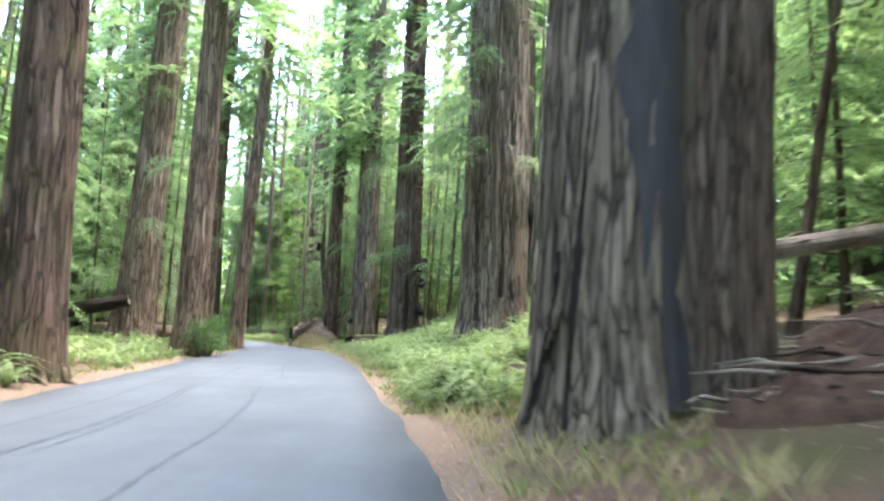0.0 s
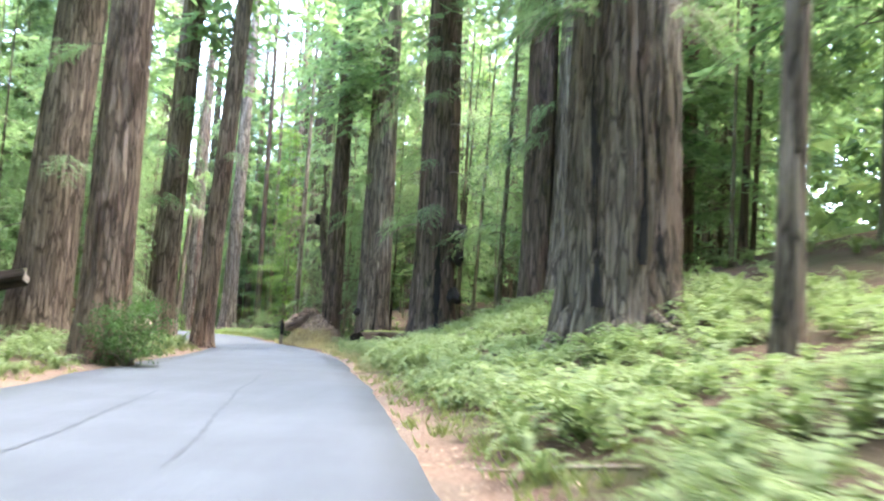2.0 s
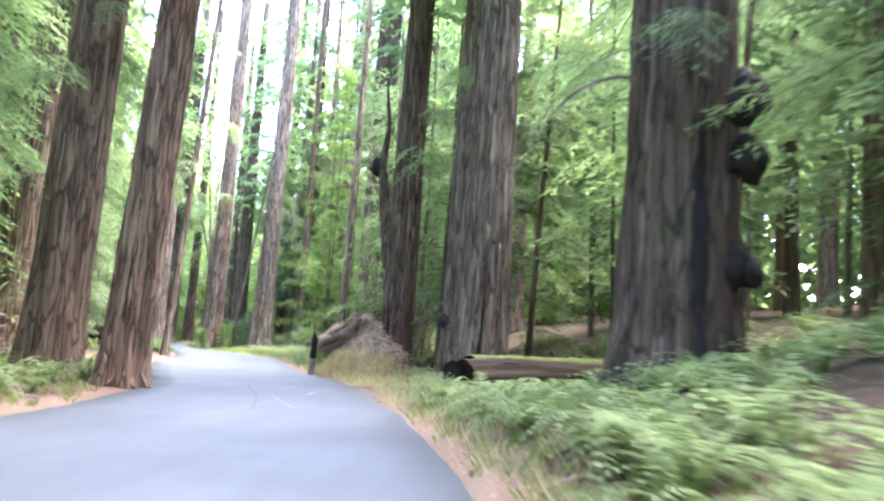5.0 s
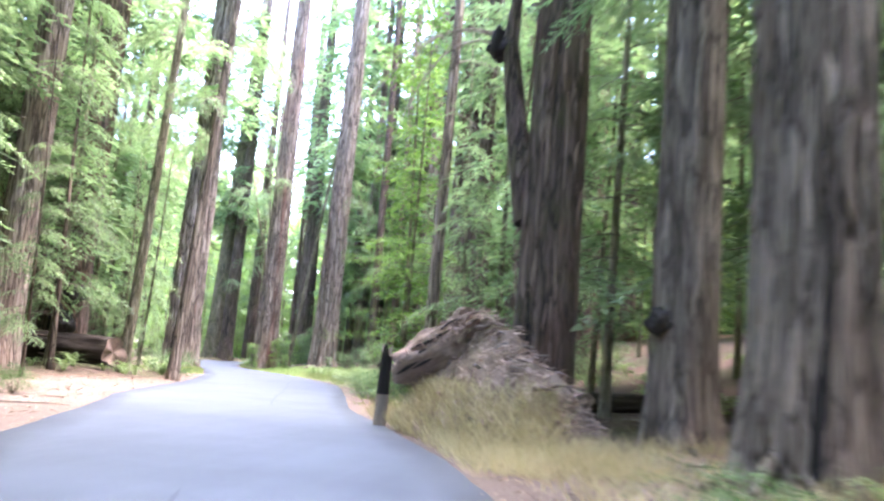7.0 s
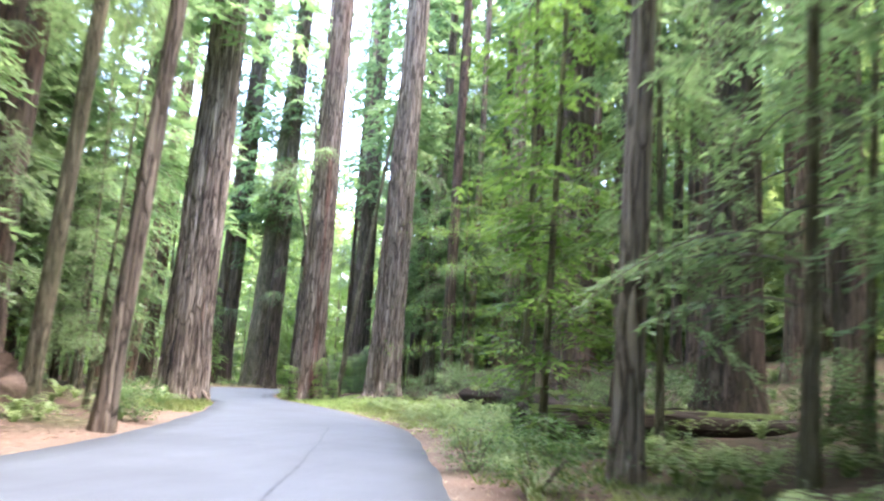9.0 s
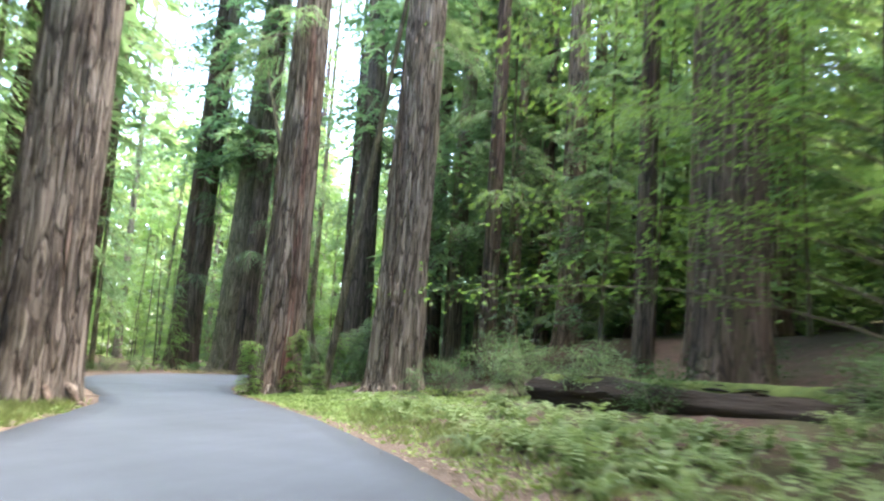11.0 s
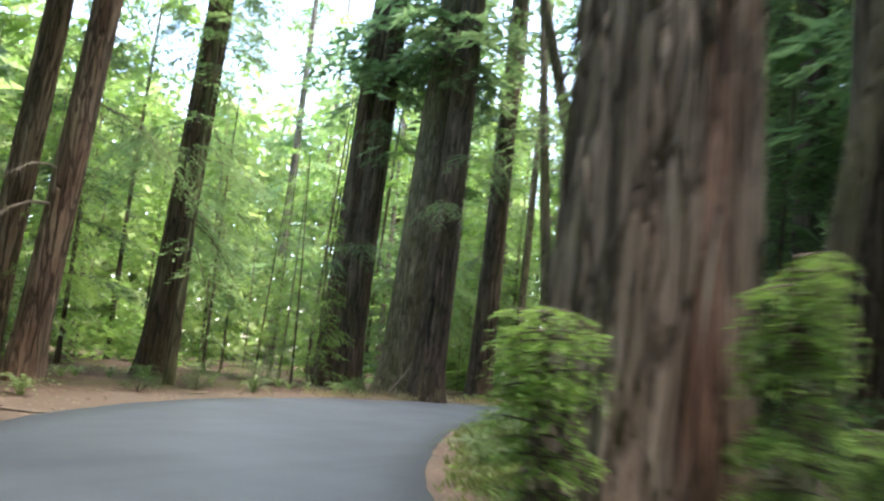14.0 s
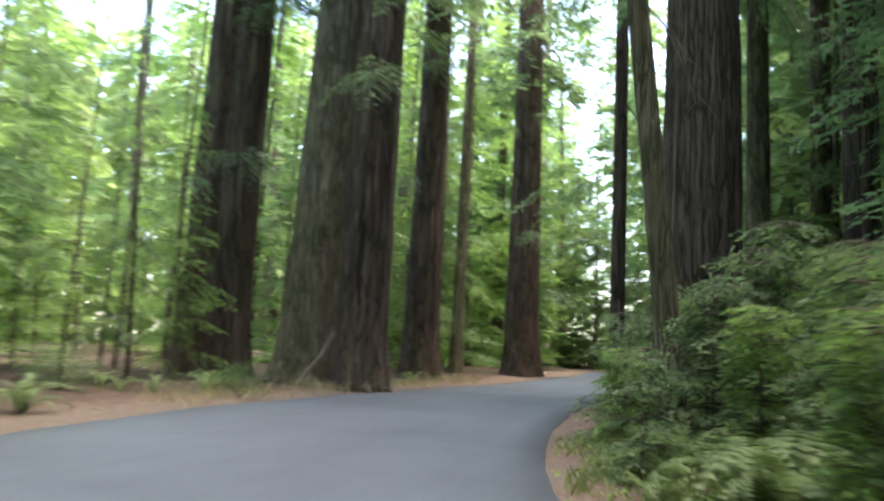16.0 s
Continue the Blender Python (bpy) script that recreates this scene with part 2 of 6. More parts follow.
def ground_material():
    """Forest floor: red-brown needle duff near the road, darker litter and green creep further in."""
    m, nodes, links, bsdf = material("forest_floor", 0.95)
    v = mapped(nodes, links, (1, 1, 1))
    small = noise_node(nodes, links, v, 22.0, 6.0, 0.7)
    mid_ = noise_node(nodes, links, v, 2.6, 5.0, 0.6)
    broad = noise_node(nodes, links, v, 0.33, 4.0, 0.55)
    duff = ramp(nodes, links, small, [(0.28, (0.062, 0.038, 0.030)), (0.5, (0.145, 0.100, 0.074)), (0.75, (0.33, 0.25, 0.205))])
    litter = ramp(nodes, links, mid_, [(0.3, (0.026, 0.016, 0.012)), (0.7, (0.100, 0.064, 0.048))])
    green = ramp(nodes, links, small, [(0.3, (0.022, 0.030, 0.011)), (0.7, (0.085, 0.092, 0.036))])
    col = mix(nodes, links, 0.22, litter, duff)
    mask = ramp(nodes, links, broad, [(0.45, (0, 0, 0)), (0.62, (0.75, 0.75, 0.75))])
    col = mix(nodes, links, mask, col, green)
    at = nodes.new("ShaderNodeAttribute")
    at.attribute_name = "verge"
    rag = nodes.new("ShaderNodeMath")
    rag.operation = "MULTIPLY_ADD"
    rag.inputs[1].default_value = 0.55
    links.new(mid_, rag.inputs[0])
    links.new(at.outputs["Fac"], rag.inputs[2])
    edge = ramp(nodes, links, rag.outputs[0], [(0.55, (0, 0, 0)), (0.95, (1, 1, 1))])
    col = mix(nodes, links, edge, col, duff)
    dirt = ramp(nodes, links, small, [(0.28, (0.055, 0.040, 0.030)), (0.5, (0.128, 0.098, 0.076)), (0.75, (0.27, 0.218, 0.178))])
    worn = nodes.new("ShaderNodeAttribute")
    worn.attribute_name = "bare"
    rub = nodes.new("ShaderNodeMath")
    rub.operation = "MULTIPLY_ADD"
    rub.inputs[1].default_value = 0.6
    links.new(mid_, rub.inputs[0])
    links.new(worn.outputs["Fac"], rub.inputs[2])
    col = mix(nodes, links, ramp(nodes, links, rub.outputs[0], [(0.5, (0, 0, 0)), (0.85, (1, 1, 1))]), col, dirt)
    links.new(col, bsdf.inputs["Base Color"])
    bump(nodes, links, small, bsdf, 0.8, 0.03)
    return m


M_ROAD = asphalt_material()
M_GROUND = ground_material()
M_STREAK = plain_material("tar_seam", (0.034, 0.042, 0.052), (0.066, 0.080, 0.097), 20.0, (1, 1, 1), 0.6)
M_CHALK = plain_material("pale_scuff", (0.22, 0.23, 0.25), (0.36, 0.37, 0.39), 20.0)


# ---- mesh helpers ----
def mesh_object(name, verts, faces, mats, parent=None, smooth=False, index=None):
    """One mesh object from corners and faces: an array of faces, a list of such arrays, or a list of tuples."""
    me = bpy.data.meshes.new(name)
    if isinstance(faces, np.ndarray):
        faces = [faces]
    if isinstance(faces[0], np.ndarray):
        sizes = np.concatenate([np.full(len(f), f.shape[1]) for f in faces]).astype(np.int32)
        me.vertices.add(len(verts))
        me.vertices.foreach_set("co", np.asarray(verts, np.float32).ravel())
        me.loops.add(int(sizes.sum()))
        me.loops.foreach_set("vertex_index", np.concatenate([f.ravel() for f in faces]).astype(np.int32))
        me.polygons.add(len(sizes))
        me.polygons.foreach_set("loop_start", (np.cumsum(sizes) - sizes).astype(np.int32))
        if index is not None:
            me.polygons.foreach_set("material_index", np.asarray(index, np.int32))
        me.update(calc_edges=True)
    else:
        me.from_pydata([tuple(v) for v in verts], [], faces)
    for mt in mats if isinstance(mats, (list, tuple)) else [mats]:
        me.materials.append(mt)
    if smooth:
        me.polygons.foreach_set("use_smooth", np.ones(len(me.polygons), bool))
    ob = new(name, me)
    if parent:
        ob.parent = parent
    return ob


def share(name, mesh, parent=None, m=None):
    ob = new(name, mesh)
    if m is not None:
        ob.matrix_basis = m
    if parent:
        ob.parent = parent
    return ob


def base(name, x, y, z, turn=0.0):
    ob = new(name)
    ob.empty_display_size = 0.3
    ob.matrix_basis = pose(x, y, z, 0, 0, turn)
    return ob


def unit(v):
    return v / np.maximum(np.linalg.norm(v, axis=-1, keepdims=True), 1e-9)


def kites(p, d, up, length, width):
    """Flat leaf-shaped quads: from points p along d, lying flat to up."""
    d = unit(d)
    side = unit(np.cross(d, up))
    length, width = np.asarray(length).reshape(-1, 1), np.asarray(width).reshape(-1, 1)
    mid_ = p + d * length * 0.45
    v = np.stack([p, mid_ + side * width / 2, p + d * length, mid_ - side * width / 2], 1).reshape(-1, 3)
    return v, np.arange(len(v)).reshape(-1, 4)


def blades_of(p, d, up, length, width):
    """Pointed leaf sprays: one triangle each, from points p along d."""
    d = unit(d)
    side = unit(np.cross(d, up))
    length, width = np.asarray(length).reshape(-1, 1), np.asarray(width).reshape(-1, 1)
    v = np.stack([p - side * width / 2, p + side * width / 2, p + d * length], 1).reshape(-1, 3)
    return v, np.arange(len(v)).reshape(-1, 3)


def tube(points, radii, sides=5):
    """Quads of a tapering tube along points."""
    points = np.asarray(points, float)
    n = len(points)
    tang = unit(np.gradient(points, axis=0))
    ref = np.where(np.abs(tang[:, 2:3]) > 0.9, np.array([[1.0, 0, 0]]), np.array([[0, 0, 1.0]]))
    a = unit(np.cross(tang, ref))
    b = np.cross(tang, a)
    ang = np.linspace(0, 2 * np.pi, sides, endpoint=False)
    ring = a[:, None] * np.cos(ang)[None, :, None] + b[:, None] * np.sin(ang)[None, :, None]
    v = (points[:, None] + ring * np.asarray(radii, float)[:, None, None]).reshape(-1, 3)
    i, j = np.meshgrid(np.arange(n - 1), np.arange(sides), indexing="ij")
    k = (j + 1) % sides
    f = np.stack([i * sides + j, i * sides + k, (i + 1) * sides + k, (i + 1) * sides + j], -1).reshape(-1, 4)
    return v, f


class Build:
    """Gathers quads with their material numbers into one mesh."""

    def __init__(self):
        self.v, self.f, self.m, self.n = [], [], [], 0

    def add(self, vf, slot=0):
        v, f = vf
        self.v.append(v)
        self.f.append(f + self.n)
        self.m.append(np.full(len(f), slot))
        self.n += len(v)

    def done(self, name, mats, parent=None, smooth=False):
        return mesh_object(name, np.concatenate(self.v), self.f, mats, parent, smooth, np.concatenate(self.m))


# ---- the road's plan ----
RIGHT_EDGE = [(3.2, -30), (2.0, -14), (0.9, 0), (0.2, 7.8), (-0.5, 14), (-1.35, 19.5), (-2.45, 27.5), (-3.6, 35.5), (-4.5, 40.5), (-6.0, 49.5),
              (-7.7, 57.5), (-9.0, 62), (-11.1, 68.9), (-13.2, 74), (-15.6, 79.4), (-17.2, 84), (-18.8, 89.2), (-20.7, 95), (-22.4, 99.1),
              (-25.8, 105), (-29.3, 110.4), (-32.4, 114.4), (-35.4, 118.2), (-37.1, 121.0), (-39.2, 125), (-41.0, 129.3), (-42.8, 134.2),
              (-43.6, 138), (-44.1, 142), (-44.4, 149), (-44.0, 158), (-43.3, 175), (-42.0, 195), (-31, 240)]
LEFT_EDGE = [(-4.6, -30), (-5.5, -14), (-6.6, 0), (-7.2, 7.8), (-7.8, 14.6), (-8.7, 20.6), (-9.7, 27.5), (-11.2, 36), (-12.0, 42), (-13.0, 51),
             (-14.4, 59.3), (-15.9, 64), (-18.0, 68.5), (-20.1, 73.6), (-22.6, 79.2), (-23.8, 83), (-25.7, 89), (-28.0, 95), (-30.2, 100.2),
             (-32.0, 104), (-34.2, 108.3), (-37.1, 112.3), (-41.6, 117.3), (-45.2, 121.9), (-47.5, 125.9), (-49.6, 131), (-50.8, 136.5),
             (-51.1, 141), (-50.9, 146), (-50.2, 152), (-49.2, 160), (-48.7, 175), (-48.0, 195), (-38, 240)]


def smooth_line(points, step=0.5):
    """A rounded line through the given plan points, with its points about step apart."""
    p = np.array(points, float)
    q = [p[0]]
    for i in range(len(p) - 1):
        a, b = p[max(i - 1, 0)], p[min(i + 2, len(p) - 1)]
        n = max(2, int(np.linalg.norm(p[i + 1] - p[i]) / step))
        t = np.linspace(0, 1, n + 1)[1:, None]
        q.extend(0.5 * (2 * p[i] + (p[i + 1] - a) * t + (2 * a - 5 * p[i] + 4 * p[i + 1] - b) * t**2 + (3 * p[i] - a - 3 * p[i + 1] + b) * t**3))
    return np.array(q)


EDGE_R, EDGE_L = smooth_line(RIGHT_EDGE), smooth_line(LEFT_EDGE)


def beside(x, y):
    """Distance beyond the right and the left edge of the road (negative: on the inner side)."""
    p = np.stack([np.ravel(x), np.ravel(y)], -1).astype(float)
    out = []
    for line, sign in ((EDGE_R[::3], 1.0), (EDGE_L[::3], -1.0)):
        a, ab = line[:-1], np.diff(line, axis=0)
        got = []
        for some in np.array_split(p, max(1, len(p) // 4000)):
            rel = some[:, None] - a[None]
            t = np.clip((rel * ab).sum(-1) / (ab * ab).sum(-1), 0, 1)
            off = rel - t[..., None] * ab
            d2 = (off * off).sum(-1)
            k = d2.argmin(1)
            n = np.arange(len(some))
            turn = np.sign(ab[k, 1] * rel[n, k, 0] - ab[k, 0] * rel[n, k, 1])
            got.append(np.sqrt(d2[n, k]) * turn * sign)
        out.append(np.concatenate(got))
    return out


def rise(x, y):
    """Height of the forest floor."""
    x, y = np.ravel(np.asarray(x, float)), np.ravel(np.asarray(y, float))
    r, l = beside(x, y)
    k = np.interp(y, [-20, 10, 20, 30, 40, 50, 56, 60, 64, 70, 77, 85, 100], [0.75, 0.75, 0.7, 0.85, 1.15, 1.25, 0.85, 0.30, 0.12, 0.12, 0.25, 0.3, 0.28])
    bank = np.interp(r, [0, 0.5, 1.0, 2.3, 4.6, 7.0, 12, 25, 50, 120], [0, 0.03, 0.1, 0.55, 1.15, 2.1, 3.2, 6.0, 10, 14]) * (k + np.clip(0.75 - k, 0, 1) * np.clip((r - 8.0) / 9.0, 0, 1))
    left = np.interp(l, [0, 0.5, 1.5, 4, 10, 30, 120], [0, 0.02, 0.05, 0.3, 0.6, 1.0, 2.0]) * np.interp(y, [60, 75, 110, 120], [1, 0.6, 0.5, 0.25])
    bumps = 0.10 * np.sin(x * 0.9 + 1.3 * np.sin(y * 0.5)) * np.sin(y * 0.8 + x * 0.3) + 0.05 * np.sin(2.3 * x + y) * np.sin(1.9 * y - 0.7 * x)
    off = np.maximum(r, l)
    grow = np.clip((off - 0.6) / 3.0, 0, 1)
    return np.where(r > 0, bank, np.where(l > 0, left, 0.0)) + bumps * grow - 0.03 * (off < 0.3)


def height(x, y):
    return float(rise(x, y)[0])


# ---- ground and road ----
def axis(lo, hi, step, reach):
    """Grid lines that are dense between lo and hi and widen out to the horizon."""
    inner = np.arange(lo, hi + step / 2, step)
    grow = np.cumsum(step * 1.35 ** np.arange(1, 40))
    grow = grow[grow < reach]
    return np.concatenate([lo - grow[::-1], inner, hi + grow])


gx, gy = axis(-72, 30, 0.7, 2400), axis(-12, 175, 0.7, 2400)
GX, GY = np.meshgrid(gx, gy)
gz = rise(GX, GY)
gr, gl = beside(GX, GY)
nx, ny = len(gx), len(gy)
gi, gj = np.meshgrid(np.arange(ny - 1), np.arange(nx - 1), indexing="ij")
quads = np.stack([gi * nx + gj, gi * nx + gj + 1, (gi + 1) * nx + gj + 1, (gi + 1) * nx + gj], -1).reshape(-1, 4)
ground = mesh_object("ground", np.stack([GX.ravel(), GY.ravel(), gz], -1), quads, M_GROUND, smooth=True)
tagged(ground, "reddish brown forest floor of fallen needles and litter", "ground", kind="structure")
verge = ground.data.attributes.new("verge", "FLOAT", "POINT")
wide = np.interp(GY.ravel(), [0, 60, 66, 82, 90, 105, 115, 200], [1.3, 1.2, 4.5, 3.0, 1.2, 1.3, 2.5, 2.5])
verge.data.foreach_set("value", np.clip(1.0 - np.maximum(gr / np.where(gl > 0, 1, 1.4), gl / wide / 1.6), 0, 1).astype(np.float32))

bare_ = ground.data.attributes.new("bare", "FLOAT", "POINT")
reach = np.interp(GY.ravel(), [60, 64, 70, 80, 86, 114, 120, 150, 160], [0.1, 2.5, 6.0, 4.5, 0.5, 0.5, 3.0, 2.0, 0.8])
reach_r = np.interp(GY.ravel(), [58, 62, 76, 80, 86, 90, 104, 108], [0.05, 7.0, 7.0, 0.5, 0.5, 1.6, 1.6, 0.3])
strip = np.maximum(np.where(gl > -0.5, 1.0 - gl / reach, 0), np.where(gr > -0.5, 1.0 - gr / reach_r, 0))
bare_.data.foreach_set("value", np.clip(strip, 0, 1).astype(np.float32))


def road_mesh():
    """The asphalt between its two edges, with a slightly ragged border and a shallow crown."""
    n, across = 520, 9
    def even(line):
        s = np.r_[0, np.cumsum(np.hypot(*np.diff(line, axis=0).T))]
        u = np.linspace(0, s[-1], n)
        return np.stack([np.interp(u, s, line[:, 0]), np.interp(u, s, line[:, 1])], -1)
    a, b = even(EDGE_L), even(EDGE_R)
    rng = np.random.default_rng(4)
    rag = np.convolve(rng.normal(0, 0.16, n + 8), np.ones(4) / 4, "same")[:n]
    out = unit(b - a)
    b, a = b + out * rag[:, None] * 0.35, a - out * np.roll(rag, 40)[:, None] * 0.5
    u = np.linspace(0, 1, across)[None, :, None]
    flat = a[:, None] * (1 - u) + b[:, None] * u
    z = 0.012 + 0.03 * (1 - (2 * u[..., 0] - 1) ** 2) + 0 * flat[..., 0]
    top = np.concatenate([flat, z[..., None]], -1)
    skirt_l, skirt_r = top[:, :1].copy(), top[:, -1:].copy()
    skirt_l[..., 2] -= 0.07
    skirt_r[..., 2] -= 0.07
    v = np.concatenate([skirt_l, top, skirt_r], 1)
    w = across + 2
    i, j = np.meshgrid(np.arange(n - 1), np.arange(w - 1), indexing="ij")
    f = np.stack([i * w + j, i * w + j + 1, (i + 1) * w + j + 1, (i + 1) * w + j], -1).reshape(-1, 4)
    return mesh_object("road", v.reshape(-1, 3), f, M_ROAD, smooth=True)


road = tagged(road_mesh(), "narrow worn grey asphalt road without lane markings", "road", kind="structure")

# ---- foliage and trunk shapes ----
def trunk_shape(seed, r, tall, around=72, rings=46, flute=0.05, flare=0.35, lean=(0.0, 0.0), bend=0.0, top=0.35):
    """A tapering trunk with bark ridges, root flare and a slight lean; r is its radius a few metres up."""
    rng = np.random.default_rng(seed)
    z = np.r_[-0.6, np.linspace(0, 3.0, rings // 3), 3.0 + (tall - 3.0) * np.linspace(0, 1, rings - rings // 3)[1:] ** 1.3]
    th = np.linspace(0, 2 * np.pi, around, endpoint=False)
    Z, TH = np.meshgrid(z, th, indexing="ij")
    body = r * (1.04 - (1.04 - top) * np.clip(Z, 0, None) / tall)
    lobes = sum(a * np.sin(k * TH + p) for k, a, p in zip((3, 5, 7), (0.5, 0.6, 0.4), rng.uniform(0, 6.28, 3)))
    foot = np.exp(-np.clip(Z, 0, None) / (0.55 + 0.5 * r))
    rad = body * (1 + flare * foot * (1 + 0.45 * lobes) + 0.035 * lobes * np.exp(-Z / 12))
    ridge = np.zeros_like(Z)
    for k, a in ((max(5, int(6 * r)), 0.9), (max(9, int(13 * r)), 1.0), (max(14, int(21 * r)), 0.7)):
        wob = rng.uniform(0, 6.28, 4)
        ridge += a * (0.64 - np.abs(np.sin(k * TH / 2 * 1.0 + wob[0] + 0.5 * np.sin(0.55 * Z + wob[1]) + 0.35 * np.sin(1.7 * Z + wob[2] + 2 * TH))))
    rad = rad + flute * min(r, 1.0) * ridge * (0.8 + 0.2 * np.sin(TH * 2 + Z * 0.3))
    cx = lean[0] * Z + bend * np.sin(Z / tall * 2.5 + seed) * r
    cy = lean[1] * Z + bend * np.cos(Z / tall * 2.1 + seed) * r
    v = np.stack([cx + rad * np.cos(TH), cy + rad * np.sin(TH), Z], -1).reshape(-1, 3)
    n = len(z)
    i, j = np.meshgrid(np.arange(n - 1), np.arange(around), indexing="ij")
    k = (j + 1) % around
    return v, np.stack([i * around + j, i * around + k, (i + 1) * around + k, (i + 1) * around + j], -1).reshape(-1, 4)


def spray(build, rng, start, az, length, rise_, droop, leaf, gap, wood=0.02):
    """One bough: a drooping stem with side twigs, each set with flat leaf sprays."""
    s = np.linspace(0, length, 6)
    sway = rng.normal(0, 0.06, 6).cumsum() * length * 0.3
    out = np.array([math.cos(az), math.sin(az), 0])
    side = np.array([-math.sin(az), math.cos(az), 0])
    line = start + s[:, None] * out + sway[:, None] * side
    line[:, 2] += s * rise_ - droop * s**2 / length
    build.add(tube(line, np.linspace(wood, 0.004, 6), 3), 0)
    pos, way = [], []
    for u in np.arange(0.22, 1.0, gap / length):
        p = np.array([np.interp(u * length, s, line[:, k]) for k in range(3)])
        for sgn in (-1, 1):
            a = az + sgn * rng.uniform(0.6, 1.25)
            tl = length * 0.36 * (1.08 - u) * rng.uniform(0.6, 1.2) + 0.16
            d = np.array([math.cos(a), math.sin(a), rng.uniform(-0.62, -0.05)])
            m = max(3, int(tl / (leaf * 0.42)))
            t = np.linspace(0.1, 1, m)
            q = p + d * (t * tl)[:, None]
            q[:, 2] -= 0.25 * tl * t**2
            turn = np.where(np.arange(m) % 2, 1, -1) * rng.uniform(0.3, 0.8, m)
            b = a + turn
            pos.append(q)
            way.append(np.stack([np.cos(b), np.sin(b), d[2] * 0.8 + rng.normal(0, 0.15, m)], -1))
    pos, way = np.concatenate(pos), np.concatenate(way)
    up = np.array([0, 0, 1.0]) + rng.normal(0, 0.3, (len(pos), 3))
    build.add(blades_of(pos, way, up, leaf * rng.uniform(0.7, 1.6, len(pos)), leaf * rng.uniform(0.36, 0.62, len(pos))), 1)


def crown_mesh(name, seed, low, high, reach, boughs, leaf, leafmat, droop=0.35, slim=0.65, gap=0.24, lean_low=0.9):
    rng = np.random.default_rng(seed)
    b = Build()
    for i in range(boughs):
        u = rng.uniform(0, 1) ** lean_low
        z = low + (high - low) * u
        ln = reach * (1 - slim * u) * rng.uniform(0.55, 1.1)
        spray(b, rng, np.array([0, 0, z]), rng.uniform(0, 6.28), max(ln, 0.5), rng.uniform(-0.1, 0.3), droop * rng.uniform(0.6, 1.5), leaf, gap)
    ob = b.done(name, [M_TWIG, leafmat])
    me = ob.data
    bpy.data.objects.remove(ob)
    return me


def cloud_mesh(name, seed, size, clumps, leaves, leaf, leafmat, stems=7):
    """A broad-leaved crown or shrub: stems that fork, with clumps of small leaves at their ends."""
    rng = np.random.default_rng(seed)
    b, wood = Build(), Build()
    size = np.array(size)
    for i in range(stems):
        a = rng.uniform(0, 6.28)
        tip = np.array([math.cos(a), math.sin(a), 0]) * size * rng.uniform(0.3, 0.9) + np.array([0, 0, size[2] * rng.uniform(0.5, 1.5)])
        t = np.linspace(0, 1, 5)[:, None]
        line = tip * t * np.array([1, 1, 1]) + rng.normal(0, 0.05, (5, 3)) * t
        wood.add(tube(line, np.linspace(0.03, 0.006, 5) * size[2] ** 0.5, 4), 0)
    for i in range(clumps):
        d = rng.normal(0, 1, 3)
        d /= np.linalg.norm(d)
        c = d * size * rng.uniform(0.35, 1.0) + np.array([0, 0, size[2] * 1.02])
        c[2] = max(c[2], 0.06)
        n = int(leaves * rng.uniform(0.6, 1.4))
        q = c + rng.normal(0, 1, (n, 3)) * size * np.array([0.17, 0.17, 0.09])
        q[:, 2] = np.maximum(q[:, 2], 0.03)
        way = rng.normal(0, 1, (n, 3)) * np.array([1, 1, 0.35]) + d * 0.6
        up = np.array([0, 0, 1.0]) + rng.normal(0, 0.5, (n, 3))
        b.add(kites(q, way, up, leaf * rng.uniform(0.6, 1.4, n), leaf * rng.uniform(0.35, 0.75, n)), 0)
    out = []
    for ob in (b.done(name, [leafmat]), wood.done("stems", [M_TWIG])):
        out.append(ob.data)
        bpy.data.objects.remove(ob)
    return out


def frond_arrays(seed, l=1.0, pairs=17):
    """One arching fern frond along x: two rows of narrow pointed leaflets on a thin stem, the tip bent over."""
    rng = np.random.default_rng(seed)
    arch = rng.uniform(0.45, 1.05)
    u = np.linspace(0.10, 1, pairs)
    rr = l * (0.14 * u + 0.82 * arch * u**1.6)
    zz = l * (1.18 * u - (0.42 + 0.62 * arch) * u**2.3)
    p = np.stack([rr, 0.05 * l * np.sin(3 * u + seed), zz], -1)
    tg = unit(np.gradient(p, axis=0))
    sd = unit(np.cross(tg, np.array([0, 0, 1.0]) + 1e-3))
    up = np.cross(sd, tg)
    w = l * 0.092 * np.sin(np.pi * np.clip(u * 0.84 + 0.14, 0, 1)) ** 0.8 + 0.010
    b = Build()
    b.add(tube(np.concatenate([np.zeros((1, 3)), p[::4]]), np.linspace(0.007, 0.002, len(p[::4]) + 1) * l, 3), 0)
    for sg in (-1, 1):
        b.add(blades_of(p, sd * sg + tg * 0.35 - up * 0.18, up, w, np.full(pairs, l / pairs * 0.72)), 0)
    return b


def fern_arrays(seed, fronds=15, pairs=9, size=1.1):
    """All leaflets of a whole fern at once, for the ferns further in."""
    rng = np.random.default_rng(seed)
    vs, fs, n = [], [], 0
    for i in range(fronds):
        b = frond_arrays(seed * 7 + i, size * rng.uniform(0.7, 1.15), pairs)
        a = i * 2.4 + rng.uniform(-0.3, 0.3)
        rot = np.array([[math.cos(a), -math.sin(a), 0], [math.sin(a), math.cos(a), 0], [0, 0, 1]])
        for v, f in zip(b.v[1:], b.f[1:]):
            vs.append(v @ rot.T)
            fs.append(f - f.min() + n)
            n += len(v)
    return np.concatenate(vs), np.concatenate(fs)


